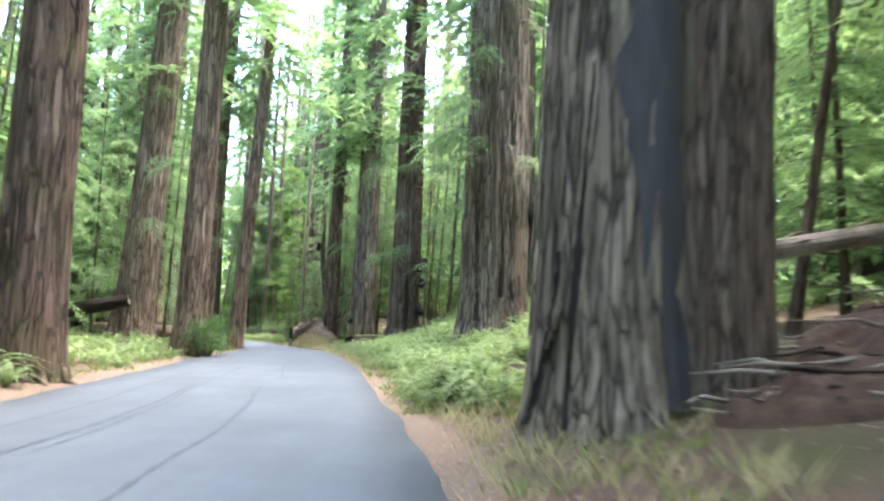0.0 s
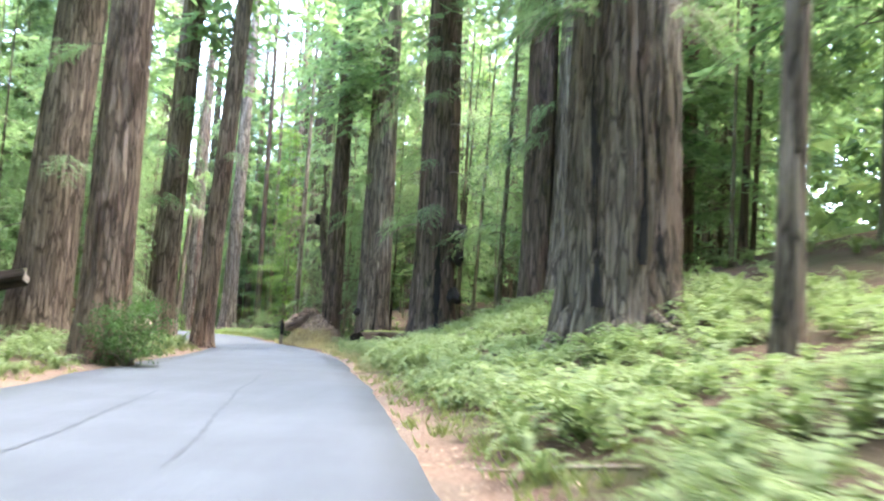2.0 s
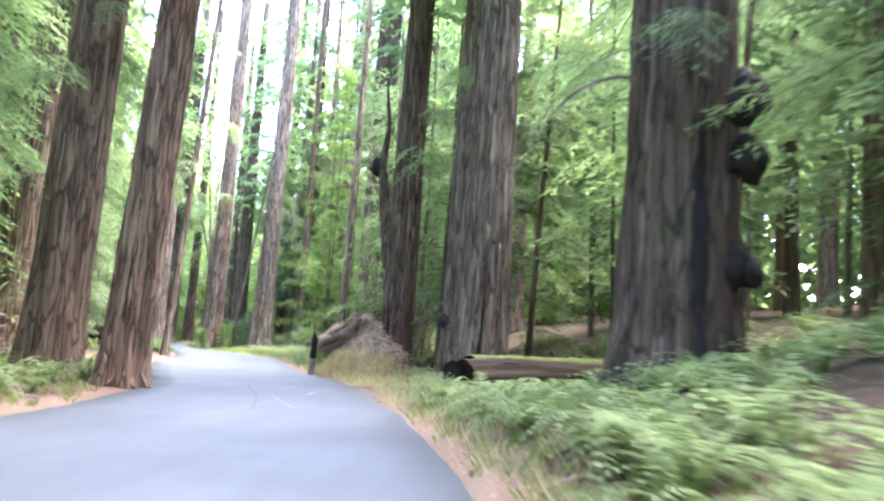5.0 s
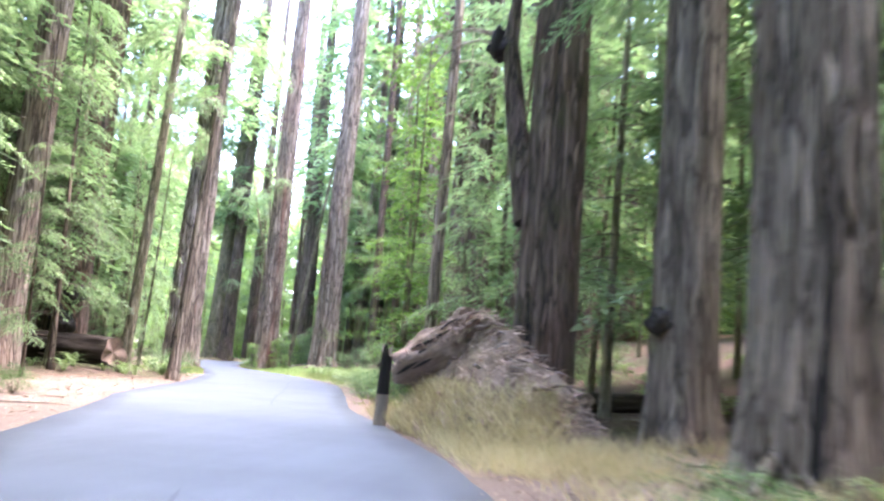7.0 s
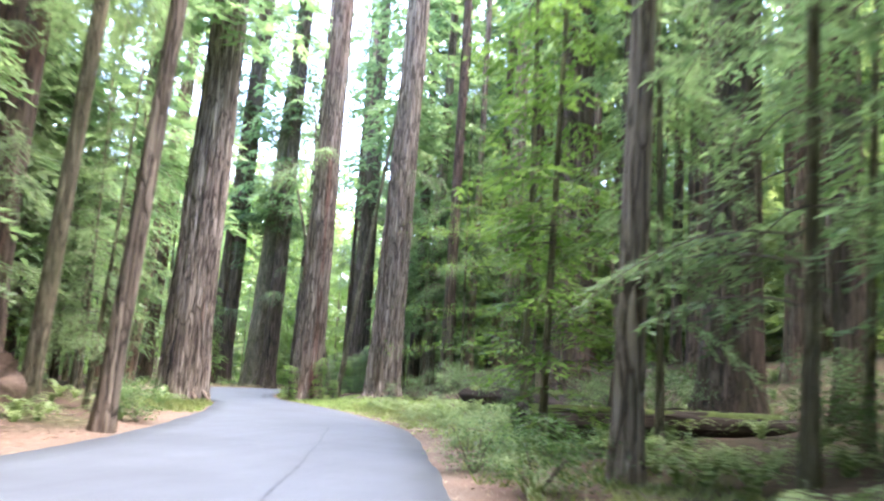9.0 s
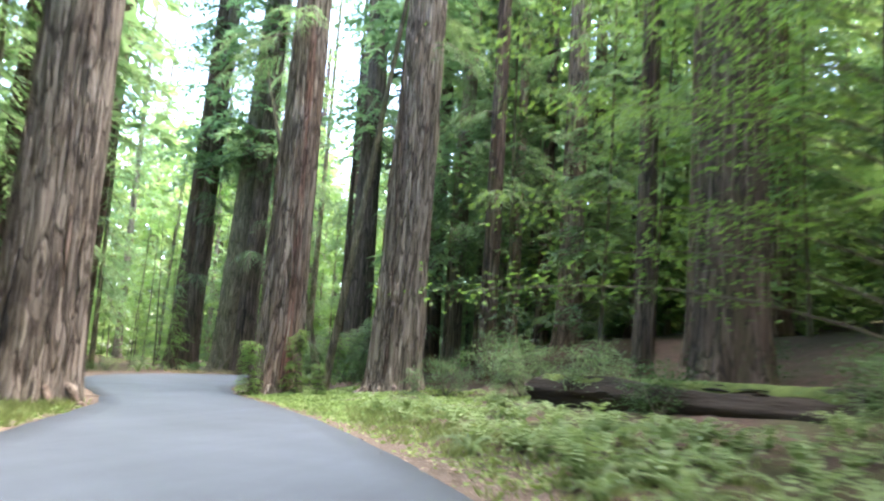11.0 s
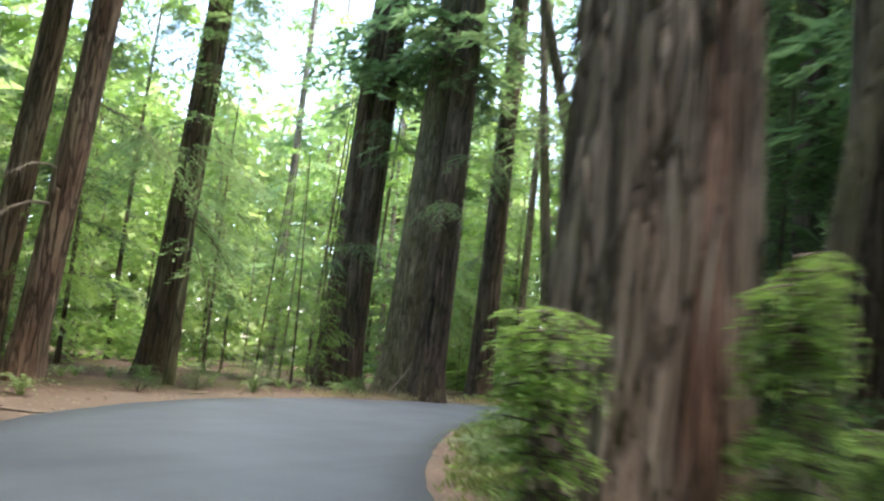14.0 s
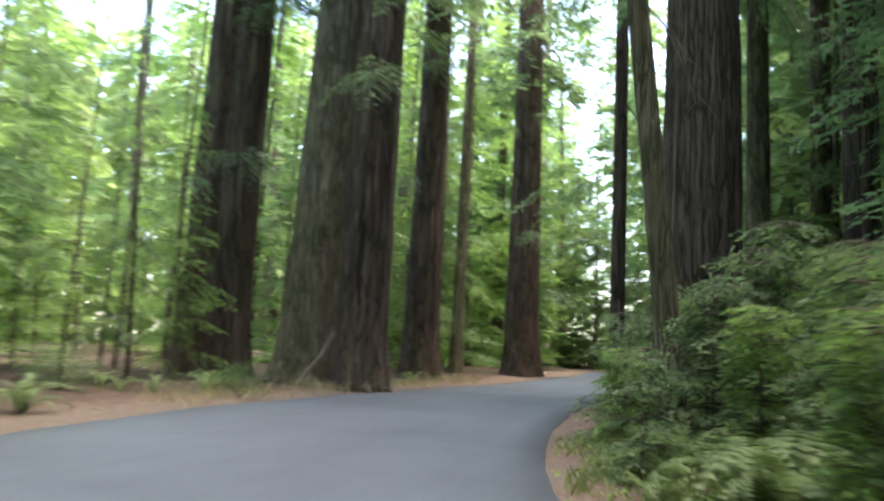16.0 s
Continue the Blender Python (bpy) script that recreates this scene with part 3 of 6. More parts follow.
def loose_mesh(name, mats, v, f, index=None):
    ob = mesh_object(name, v, f, mats, index=index)
    me = ob.data
    bpy.data.objects.remove(ob)
    return me


def bough_mesh(seed, length, leaf, mat_, droop):
    rng = np.random.default_rng(seed)
    b = Build()
    spray(b, rng, np.zeros(3), 0.0, length, 0.05, droop, leaf, 0.14, 0.03)
    for k in range(3):
        spray(b, rng, np.array([length * (0.2 + 0.2 * k), 0, -0.02 * k]), rng.uniform(-1.1, 1.1), length * 0.55, -0.05, droop * 1.3, leaf, 0.14, 0.014)
    ob = b.done("bough", [M_TWIG, mat_])
    me = ob.data
    bpy.data.objects.remove(ob)
    return me


def bare_bough_mesh(seed, length, droop):
    """A dead bough with many thin drooping twigs."""
    rng = np.random.default_rng(seed)
    b = Build()
    s = np.linspace(0, length, 7)
    line = np.stack([s, rng.normal(0, 0.05, 7).cumsum() * 0.4, 0.35 * s - (0.35 + droop) * s**2 / length], -1)
    b.add(tube(line, np.linspace(0.035, 0.006, 7), 4), 0)
    for u in np.linspace(0.2, 1, 26):
        p = np.array([np.interp(u * length, s, line[:, k]) for k in range(3)])
        d = np.array([rng.uniform(0.1, 0.9), rng.uniform(-0.8, 0.8), rng.uniform(-0.2, 0.5)])
        l = length * rng.uniform(0.15, 0.4)
        t = np.linspace(0, 1, 5)[:, None]
        q = p + d * t * l + np.array([0, 0, -1.0]) * t**2 * l * 0.7
        b.add(tube(q, np.linspace(0.009, 0.003, 5), 3), 0)
    ob = b.done("dead_bough", [M_DEADWOOD])
    me = ob.data
    bpy.data.objects.remove(ob)
    return me


BOUGHS = [bough_mesh(300 + i, ln, 0.13, mt, dr) for i, (ln, mt, dr) in enumerate(
    [(2.2, M_LEAF, 0.55), (3.0, M_LEAF, 0.45), (2.6, M_LEAF_LIGHT, 0.7), (3.2, M_LEAF, 0.6)])]
BARE = [bare_bough_mesh(330 + i, ln, dr) for i, (ln, dr) in enumerate([(2.6, 0.5), (3.4, 0.7), (1.8, 0.4)])]
CROWNS = [crown_mesh("crown", 400, 1.2, 16, 3.6, 72, 0.25, M_LEAF, 0.35, gap=0.25),
          crown_mesh("crown", 401, 2.5, 19, 4.0, 74, 0.265, M_LEAF, 0.45, gap=0.27),
          crown_mesh("crown", 402, 0.8, 11, 3.0, 68, 0.215, M_LEAF_LIGHT, 0.3, gap=0.22),
          crown_mesh("crown", 403, 3.5, 22, 4.4, 76, 0.275, M_LEAF_LIGHT, 0.5, gap=0.29)]
FINE_CROWNS = [crown_mesh("crown", 405, 1.5, 13, 3.0, 52, 0.135, M_LEAF, 0.55, gap=0.17), crown_mesh("crown", 406, 2.5, 15, 3.4, 52, 0.145, M_LEAF_LIGHT, 0.6, gap=0.18)]
LIGHT_CROWNS = [crown_mesh("crown", 407, 0.6, 11, 2.8, 50, 0.17, M_SPROUT, 0.3, gap=0.23), crown_mesh("crown", 408, 1.2, 13, 3.0, 50, 0.18, M_SPROUT, 0.4, gap=0.24)]
HIGH_CROWNS = [crown_mesh("crown", 410, 6, 42, 5.2, 66, 0.86, M_LEAF, 0.4, 0.4, 0.70, 1.2),
               crown_mesh("crown", 411, 9, 46, 5.6, 66, 0.90, M_LEAF_LIGHT, 0.45, 0.4, 0.70, 1.2)]
FAR_CROWNS = [crown_mesh("crown", 420, 0.5, 40, 6.2, 90, 0.78, M_LEAF_FAR, 0.3, 0.3, 0.56, 1.5),
              crown_mesh("crown", 421, 1.0, 48, 6.8, 96, 0.82, M_LEAF_FAR, 0.28, 0.3, 0.60, 1.5),
              crown_mesh("crown", 422, 0.5, 32, 5.6, 86, 0.70, M_LEAF_LIGHT, 0.35, 0.3, 0.50, 1.5)]
TOP_CROWNS = [crown_mesh("crown", 412, 17, 44, 6.0, 74, 0.66, M_LEAF, 0.35, 0.35, 0.58, 1.3),
              crown_mesh("crown", 413, 18, 46, 6.4, 74, 0.70, M_LEAF_LIGHT, 0.4, 0.35, 0.60, 1.3)]
BRIGHT_CROWNS = [crown_mesh("crown", 424, 1.0, 30, 5.4, 80, 0.55, M_SPROUT, 0.3, 0.3, 0.50, 1.4), crown_mesh("crown", 425, 0.5, 24, 5.0, 76, 0.52, M_SPROUT, 0.35, 0.3, 0.47, 1.3)]
SPROUTS = [crown_mesh("crown", 430, 0.1, 2.6, 0.9, 70, 0.10, M_SPROUT, 0.2, 0.9, 0.12),
           crown_mesh("crown", 431, 0.1, 3.2, 1.5, 44, 0.12, M_LEAF, 0.25, 0.6, 0.15)]
GREEN_CROWNS = [crown_mesh("crown", 435, 0.6, 15, 2.2, 80, 0.22, M_MAPLE, 0.3, 0.45, 0.25), crown_mesh("crown", 436, 1.5, 19, 2.5, 84, 0.24, M_MAPLE, 0.35, 0.4, 0.27)]
SHRUBS = [cloud_mesh("leaves", 450, (1.0, 1.0, 0.6), 130, 44, 0.065, M_SHRUB), cloud_mesh("leaves", 451, (1.4, 1.1, 0.75), 80, 34, 0.07, M_SHRUB),
          cloud_mesh("leaves", 452, (1.2, 1.3, 0.9), 80, 34, 0.08, M_LEAF)]
FRONDS = []
for i in range(8):
    ob = frond_arrays(460 + i).done("frond", [M_FERN])
    FRONDS.append(ob.data)
    bpy.data.objects.remove(ob)
SMALL_FERNS = [fern_arrays(465 + i, 15, 9, 1.05) for i in range(4)]
POLES = [loose_mesh("trunk", [mt], *trunk_shape(470 + i, 1.0, 26.0 / rr, 26, 16, 0.045, 0.3, ln, 0.6, 0.3)) for i, (mt, rr, ln) in enumerate(
    [(M_BARK, 0.7, (0, 0)), (M_BARK_GREY, 0.6, (0.012, 0)), (M_BARK_DARK, 0.7, (-0.01, 0.01)), (M_BARK_PALE, 0.6, (0.01, -0.01)), (M_BARK, 0.5, (0, 0.015))])]
SLIM = [loose_mesh("trunk", [mt], *trunk_shape(480 + i, 0.09, 15.0, 10, 18, 0.02, 0.4, ln, 2.2, 0.25)) for i, (mt, ln) in enumerate(
    [(M_BARK_MOSS, (0.01, 0.0)), (M_BARK_MOSS, (-0.02, 0.01)), (M_BARK_DARK, (0.03, 0.0))])]

TAKEN = []
TREES = {}


def redwood(x, y, r, mat_=None, lean=(0.0, 0.0), boughs=0, seed=1, tall=52.0, label="", around=60, flare=0.35, flute=0.05, low=5.0, bare=0, toward=None, high=17.0, crown=True):
    """A redwood with its furrowed trunk and the small boughs that grow from it."""
    ob = base("redwood_tree", x, y, height(x, y) - 0.05)
    trunk = mesh_object("trunk", *trunk_shape(seed, r, tall, around, 46, flute, flare, lean), mat_ or M_BARK, ob, True)
    rng = np.random.default_rng(seed + 9)
    if boughs + bare == 0 and r < 0.3:
        bare, low = 2, 8.0
    for i in range(boughs + bare):
        z = rng.uniform(low, high)
        az = rng.uniform(0, 360) if toward is None else toward + rng.normal(0, 55)
        rr = r * 0.9 * (1 - 0.5 * z / tall)
        a = radians(az)
        sc = rng.uniform(0.7, 1.15)
        dead = i >= boughs
        m = pose(lean[0] * z + rr * math.cos(a), lean[1] * z + rr * math.sin(a), z, 0, rng.uniform(-5, 20), az) @ Matrix.Diagonal((sc, sc, sc, 1))
        share("dead_bough" if dead else "bough", (BARE if dead else BOUGHS)[int(rng.integers(3 if dead else 4))], ob, m)
    if r > 0.35 and crown:
        far = y > 68
        share("crown", (TOP_CROWNS if far else HIGH_CROWNS)[seed % 2], ob, pose(lean[0] * 25, lean[1] * 25, 0 if far else 10, 0, 0, seed * 77) @ Matrix.Diagonal((0.85, 0.85, 1, 1)))
    TAKEN.append((x, y, r + 0.6))
    TREES[x, y] = trunk
    return tagged(ob, label or "tall redwood with furrowed reddish brown bark", "tree", "old redwoods beside the road")


def young_conifer(x, y, scale=1.0, kind=0, slim=0, turn=0.0, label="slim young conifer with drooping green sprays"):
    ob = base("young_conifer", x, y, height(x, y) - 0.05, turn)
    sc = scale
    share("trunk", SLIM[slim], ob, Matrix.Diagonal((sc * 1.1, sc * 1.1, sc * 1.25, 1)))
    near = max(float(v[0]) for v in beside(x, y)) < 7.5
    share("crown", FINE_CROWNS[kind % 2] if near else CROWNS[kind], ob, Matrix.Diagonal((sc, sc, sc, 1)))
    TAKEN.append((x, y, 0.4))
    return tagged(ob, label, "tree", "young conifers under the redwoods")


# ---- redwoods beside the road, from the near end on ----
redwood(2.36, 10.95, 0.98, M_BARK_GREY, (0.004, 0), 0, 11, label="huge grey weathered redwood trunk at the road's edge", around=120, flare=0.22, flute=0.065)
redwood(4.35, 12.5, 0.72, M_BARK, (0.012, 0), 0, 12, around=84, flare=0.2)
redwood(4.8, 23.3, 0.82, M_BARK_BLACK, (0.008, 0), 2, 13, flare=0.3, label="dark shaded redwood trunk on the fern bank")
redwood(3.32, 28.35, 0.22, M_BARK_GREY, (0.025, 0), 0, 14, 30, around=30, flare=0.3, label="slim grey trunk rising from the ferns")
redwood(2.3, 35.6, 1.36, M_BARK_GREY, (0.0, 0), 15, 15, label="giant fluted grey redwood with a hollow at its foot", around=120, flare=0.14, flute=0.1, low=7, bare=16, toward=215)
redwood(3.8, 48.6, 1.6, M_BARK_GREY, (0.0, 0), 9, 16, label="giant pale grey redwood with a dark burl", around=120, flare=0.12, flute=0.06)
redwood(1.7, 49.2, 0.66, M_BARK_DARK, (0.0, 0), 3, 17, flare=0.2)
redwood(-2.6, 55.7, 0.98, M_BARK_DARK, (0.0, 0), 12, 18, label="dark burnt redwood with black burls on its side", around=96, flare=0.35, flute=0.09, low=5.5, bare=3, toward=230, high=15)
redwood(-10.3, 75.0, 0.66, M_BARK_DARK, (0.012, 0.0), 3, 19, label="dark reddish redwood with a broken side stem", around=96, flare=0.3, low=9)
redwood(-7.6, 72.7, 0.6, M_BARK_GREY, (0.008, 0), 2, 20, flare=0.3, low=9)
redwood(-6.4, 68.5, 0.8, M_BARK_GREY, (0.0, 0), 1, 21, around=96, flare=0.25, low=10)
redwood(-10.0, 19.9, 0.82, M_BARK_DARK, (0.0, 0), 0, 22, around=96, flare=0.2, label="broad dark redwood trunk beside the road")
redwood(-12.75, 41.6, 0.76, M_BARK, (0.01, 0), 2, 23, around=96, flare=0.25, low=9)
redwood(-18.6, 63.1, 0.8, M_BARK, (0.035, 0), 9, 24, flare=0.25, low=8)
redwood(-15.35, 60.8, 0.55, M_BARK, (0.055, 0), 1, 25, around=84, flare=0.25, low=11, label="leaning redwood at the road's edge")
redwood(-18.5, 48.9, 1.1, M_BARK, (0.05, 0), 14, 26, flare=0.3, low=3)
redwood(-26.0, 72.6, 0.95, M_BARK, (0.03, 0), 14, 27, low=5)
redwood(-29.5, 74.5, 0.8, M_BARK, (0.03, 0), 14, 28, low=5)
redwood(-26.3, 89.2, 0.23, M_BARK_GREY, (0.06, 0), 6, 30, 34, low=9, around=36, flare=0.3, label="slim leaning trunk at the road's edge")
redwood(-35.65, 107.6, 1.05, M_BARK_PALE, (0.02, 0), 1, 31, label="big redwood with pale stringy bark at the road's edge", around=140, flare=0.18, flute=0.085, low=12)
redwood(-35.0, 93.8, 1.05, M_BARK_DARK, (0.03, 0), 16, 32, low=5, label="dark redwood with knobbly burls at its foot")
redwood(-29.2, 90.2, 0.23, M_BARK_MOSS, (0.05, 0), 6, 33, 34, low=8, around=36, label="slim mossy leaning trunk")
redwood(-30.4, 83.7, 0.66, M_BARK_PALE, (0.03, 0), 12, 34, low=7)
redwood(-30.0, 120.6, 0.93, M_BARK_PALE, (0.02, 0), 3, 35, label="redwood with shaggy peeling pale bark", crown=False, around=140, flare=0.28, flute=0.095, low=10)
redwood(-34.9, 120.4, 0.87, M_BARK_PALE, (0.012, 0), 3, 36, label="big reddish redwood at the bend with sprouts at its foot", crown=False, around=140, flare=0.22, flute=0.085, low=11)
redwood(-55.8, 128.6, 0.45, M_BARK, (0.06, 0.0), 3, 37, 44, around=48, bare=4, low=3)
redwood(-52.0, 127.2, 0.41, M_BARK, (0.075, 0.0), 2, 38, 44, around=48, bare=4, low=3)
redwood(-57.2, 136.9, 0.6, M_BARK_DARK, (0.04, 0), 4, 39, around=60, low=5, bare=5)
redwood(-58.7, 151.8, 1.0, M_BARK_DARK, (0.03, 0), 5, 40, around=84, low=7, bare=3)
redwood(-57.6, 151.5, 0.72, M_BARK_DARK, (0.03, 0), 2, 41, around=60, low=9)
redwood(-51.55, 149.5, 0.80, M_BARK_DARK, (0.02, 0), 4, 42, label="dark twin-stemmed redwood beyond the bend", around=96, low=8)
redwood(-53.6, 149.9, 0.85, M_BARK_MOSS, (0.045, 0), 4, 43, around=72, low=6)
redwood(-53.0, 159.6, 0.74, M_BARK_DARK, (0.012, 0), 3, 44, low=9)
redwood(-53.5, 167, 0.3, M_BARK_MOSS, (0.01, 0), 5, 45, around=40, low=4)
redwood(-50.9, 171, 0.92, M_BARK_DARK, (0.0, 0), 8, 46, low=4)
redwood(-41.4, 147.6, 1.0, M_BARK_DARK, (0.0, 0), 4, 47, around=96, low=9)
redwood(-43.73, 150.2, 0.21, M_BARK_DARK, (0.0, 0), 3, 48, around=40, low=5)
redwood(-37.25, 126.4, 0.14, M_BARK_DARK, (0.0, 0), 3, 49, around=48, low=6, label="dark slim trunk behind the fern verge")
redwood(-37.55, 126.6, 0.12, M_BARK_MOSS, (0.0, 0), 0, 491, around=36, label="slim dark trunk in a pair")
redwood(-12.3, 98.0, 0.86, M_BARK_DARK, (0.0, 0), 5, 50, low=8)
redwood(-15.0, 86.6, 0.24, M_BARK_PALE, (0.015, 0), 0, 51, 32, around=32, label="slim pale trunk behind the fallen log")

redwood(-37.45, 131.3, 0.2, M_BARK_MOSS, (-0.24, -0.08), 1, 492, 18, around=36, flare=0.3, label="slim mossy trunk leaning out of the bushes at the bend")


def roots(x, y, r, n, seed, mat_, toward=-90.0, spread=75.0):
    """Roots that run out from a trunk's foot and sink into the soil."""
    tree = TREES[x, y]
    rng = np.random.default_rng(seed)
    for i in range(n):
        a = radians(toward + spread * (2 * (i + 0.5) / n - 1) + rng.normal(0, 8))
        c, s = math.cos(a), math.sin(a)
        out = [r * 0.80, r * 1.12, r * 1.42, r * 1.42 + rng.uniform(0.35, 0.8)]
        zs = [rng.uniform(0.6, 1.0), rng.uniform(0.25, 0.45)]
        zs += [height(x + c * q, y + s * q) - height(x, y) + dz for q, dz in ((out[2], 0.14), (out[3], -0.06))]
        pts = [(q * c + rng.normal(0, 0.04), q * s + rng.normal(0, 0.04), z) for q, z in zip(out, zs)]
        w = rng.uniform(0.09, 0.16) * min(r, 1.1)
        mesh_object("root", *tube(pts, [w * 0.8, w, w * 0.8, w * 0.3], 9), mat_, tree, True)


def bark_strips(x, y, r, n, seed, mat_, lean=0.0, lo=0.8, hi=11.0, toward=-110.0, top=0.35, tall=52.0, spread=75.0):
    """Loose fibrous strips of bark that lie on a trunk or peel away at one end."""
    tree = TREES[x, y]
    rng = np.random.default_rng(seed)
    for i in range(n):
        z0, l = rng.uniform(lo, hi), rng.uniform(0.5, 2.4)
        a0 = radians(toward + rng.uniform(-spread, spread))
        t = np.linspace(0, 1, 6)
        z = z0 + l * t
        a = a0 + rng.normal(0, 0.05) * t + 0.02 * np.sin(5 * t + i)
        rr = r * (1.04 - (1.04 - top) * z / tall) * (1 + 0.12 * np.exp(-z / 1.0)) + 0.028 + (0.10 * t**3 if i % 3 == 0 else 0.10 * (1 - t) ** 4 if i % 3 == 1 else 0)
        c = np.stack([lean * z + rr * np.cos(a), rr * np.sin(a), z], -1)
        n_, s_ = np.stack([np.cos(a), np.sin(a), 0 * a], -1), np.stack([-np.sin(a), np.cos(a), 0 * a], -1)
        w = (rng.uniform(0.02, 0.06) * np.sin(np.pi * (0.12 + 0.8 * t)) + 0.006)[:, None]
        v = np.stack([c + s_ * w, c + n_ * 0.022, c - s_ * w, c - n_ * 0.02], 1).reshape(-1, 3)
        f = [(4 * k + q, 4 * k + (q + 1) % 4, 4 * k + 4 + (q + 1) % 4, 4 * k + 4 + q) for k in range(5) for q in range(4)]
        mesh_object("bark_strip", v, f + [(0, 3, 2, 1), (20, 21, 22, 23)], mat_, tree, True)


roots(2.3, 35.6, 1.36, 6, 2, M_BARK_GREY, -110)
roots(-2.6, 55.7, 0.98, 5, 3, M_BARK_DARK, -110)
roots(-6.4, 68.5, 0.8, 4, 4, M_BARK_GREY, -120)
roots(-10.3, 75.0, 0.66, 4, 5, M_BARK_DARK, -80)
roots(-7.6, 72.7, 0.6, 3, 6, M_BARK_GREY, -120)
roots(-35.65, 107.6, 1.05, 5, 7, M_BARK_PALE, -60)
bark_strips(4.35, 12.5, 0.72, 26, 33, M_BARK, 0.012, toward=-100)
roots(-34.9, 120.4, 0.87, 5, 8, M_BARK_PALE, -130)
roots(-30.0, 120.6, 0.93, 5, 9, M_BARK_PALE, -130)
roots(-10.0, 19.9, 0.82, 4, 10, M_BARK_DARK, -60)
roots(-12.75, 41.6, 0.76, 4, 11, M_BARK, -60)
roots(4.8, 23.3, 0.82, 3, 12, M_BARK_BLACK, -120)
roots(-15.35, 60.8, 0.55, 3, 13, M_BARK, -50)
roots(-41.4, 147.6, 1.0, 4, 14, M_BARK_DARK, -130)
roots(-51.55, 149.5, 0.80, 4, 15, M_BARK_DARK, -70)
bark_strips(-35.65, 107.6, 1.05, 60, 21, M_BARK_PALE, 0.02, toward=-75)
bark_strips(-30.0, 120.6, 0.93, 60, 22, M_BARK_PALE, 0.02, toward=-115)
bark_strips(-30.0, 120.6, 0.95, 90, 32, M_BARK_PALE, 0.02, toward=-98, spread=17, hi=14)
bark_strips(-34.9, 120.4, 0.87, 60, 23, M_BARK_PALE, 0.012, toward=-115)
bark_strips(-12.75, 41.6, 0.76, 40, 24, M_BARK, 0.01, toward=-70)
bark_strips(-15.35, 60.8, 0.55, 26, 25, M_BARK, 0.055, toward=-70)
bark_strips(-6.4, 68.5, 0.8, 40, 26, M_BARK_GREY, 0.0, toward=-110)
bark_strips(-10.3, 75.0, 0.66, 36, 27, M_BARK, 0.012, toward=-110)
bark_strips(2.3, 35.6, 1.36, 60, 28, M_BARK_GREY, 0.0, toward=-110, lo=1.5)
bark_strips(2.36, 10.95, 0.98, 36, 29, M_BARK_GREY, 0.004, toward=-135, spread=45)
bark_strips(-10.0, 19.9, 0.82, 36, 30, M_BARK_DARK, 0.0, toward=-60)
redwood(-28.8, 156, 0.95, M_BARK_DARK, (0, 0), 4, 52, low=8)
redwood(-24.4, 132.3, 0.66, M_BARK, (0, 0), 4, 53, low=8, crown=False)
redwood(-18.3, 113.2, 0.95, M_BARK_DARK, (0, 0), 3, 655, around=84, low=8)
redwood(-18.6, 119.9, 0.56, M_BARK, (0, 0), 3, 54, low=8, crown=False)
redwood(-20.6, 116.0, 0.32, M_BARK_DARK, (0, 0), 2, 55, around=40, low=8)
redwood(-15.3, 101.1, 0.45, M_BARK_DARK, (0, 0), 3, 56, around=48, low=8)
redwood(-31.6, 126.6, 0.5, M_BARK_DARK, (0.0, 0), 2, 57, around=48, low=8)
redwood(-33.7, 122.6, 0.17, M_BARK_MOSS, (0.14, 0.0), 0, 58, 24, around=30, label="slim mossy trunk leaning beside the big redwood")
redwood(-41.75, 139.0, 0.2, M_BARK_MOSS, (-0.10, 0.0), 2, 59, 26, around=30, bare=2, label="slim mossy trunk with broken stubs")
redwood(-1.4, 60.5, 0.11, M_BARK_MOSS, (0.02, 0.0), 3, 60, 20, around=20, low=6, label="thin pole of a young tree")
redwood(-0.6, 60.0, 0.11, M_BARK_MOSS, (0.05, 0.0), 3, 61, 20, around=20, low=6, label="thin pole of a young tree")
redwood(-39.5, 156.0, 0.42, M_BARK_MOSS, (0, 0), 4, 63, around=40, low=6)
redwood(-36.8, 160.9, 0.45, M_BARK_MOSS, (0, 0), 3, 64, around=40, low=8, bare=3)
redwood(7.6, 17.6, 0.13, M_BARK_DARK, (0.14, 0.0), 3, 62, 20, around=20, low=6, label="thin leaning pole of a young tree")


# Redwoods added out of view around the start, to shade the near trunks and ground.
for x, y, r in ((9.2, 13.0, 0.6), (7.2, 9.0, 0.7), (8.2, 2.5, 0.9), (6.6, -8.5, 0.8), (-12.2, 6.5, 0.8), (-11.5, -6.0, 1.0), (9.0, -18.0, 0.9), (-10.0, -19.0, 0.8), (12.5, 8.0, 0.6), (-16.0, 12.0, 0.6)):
    redwood(x, y, r, M_BARK, (0, 0), 2, int(600 + x * 3 + y), low=8)


for n, (x, y, r) in enumerate(((-12.5, 112.0, 0.42), (-9.0, 106.5, 0.55), (-15.5, 124.5, 0.5), (-11.0, 120.0, 0.7), (-21.0, 138.0, 0.55), (-26.8, 140.5, 0.42), (-16.8, 133.0, 0.45), (-6.5, 114.5, 0.5),
                             (-22.8, 147.0, 0.6), (-14.0, 143.0, 0.6), (-30.5, 147.0, 0.4), (-5.0, 99.5, 0.55), (-9.5, 96.5, 0.4), (-27.5, 133.5, 0.3), (-18.2, 127.5, 0.32), (-13.2, 117.0, 0.28))):
    redwood(x, y, r, M_BARK if n % 3 else M_BARK_DARK, (0, 0), 2, 640 + n, around=40, low=8, crown=n % 3 == 0)


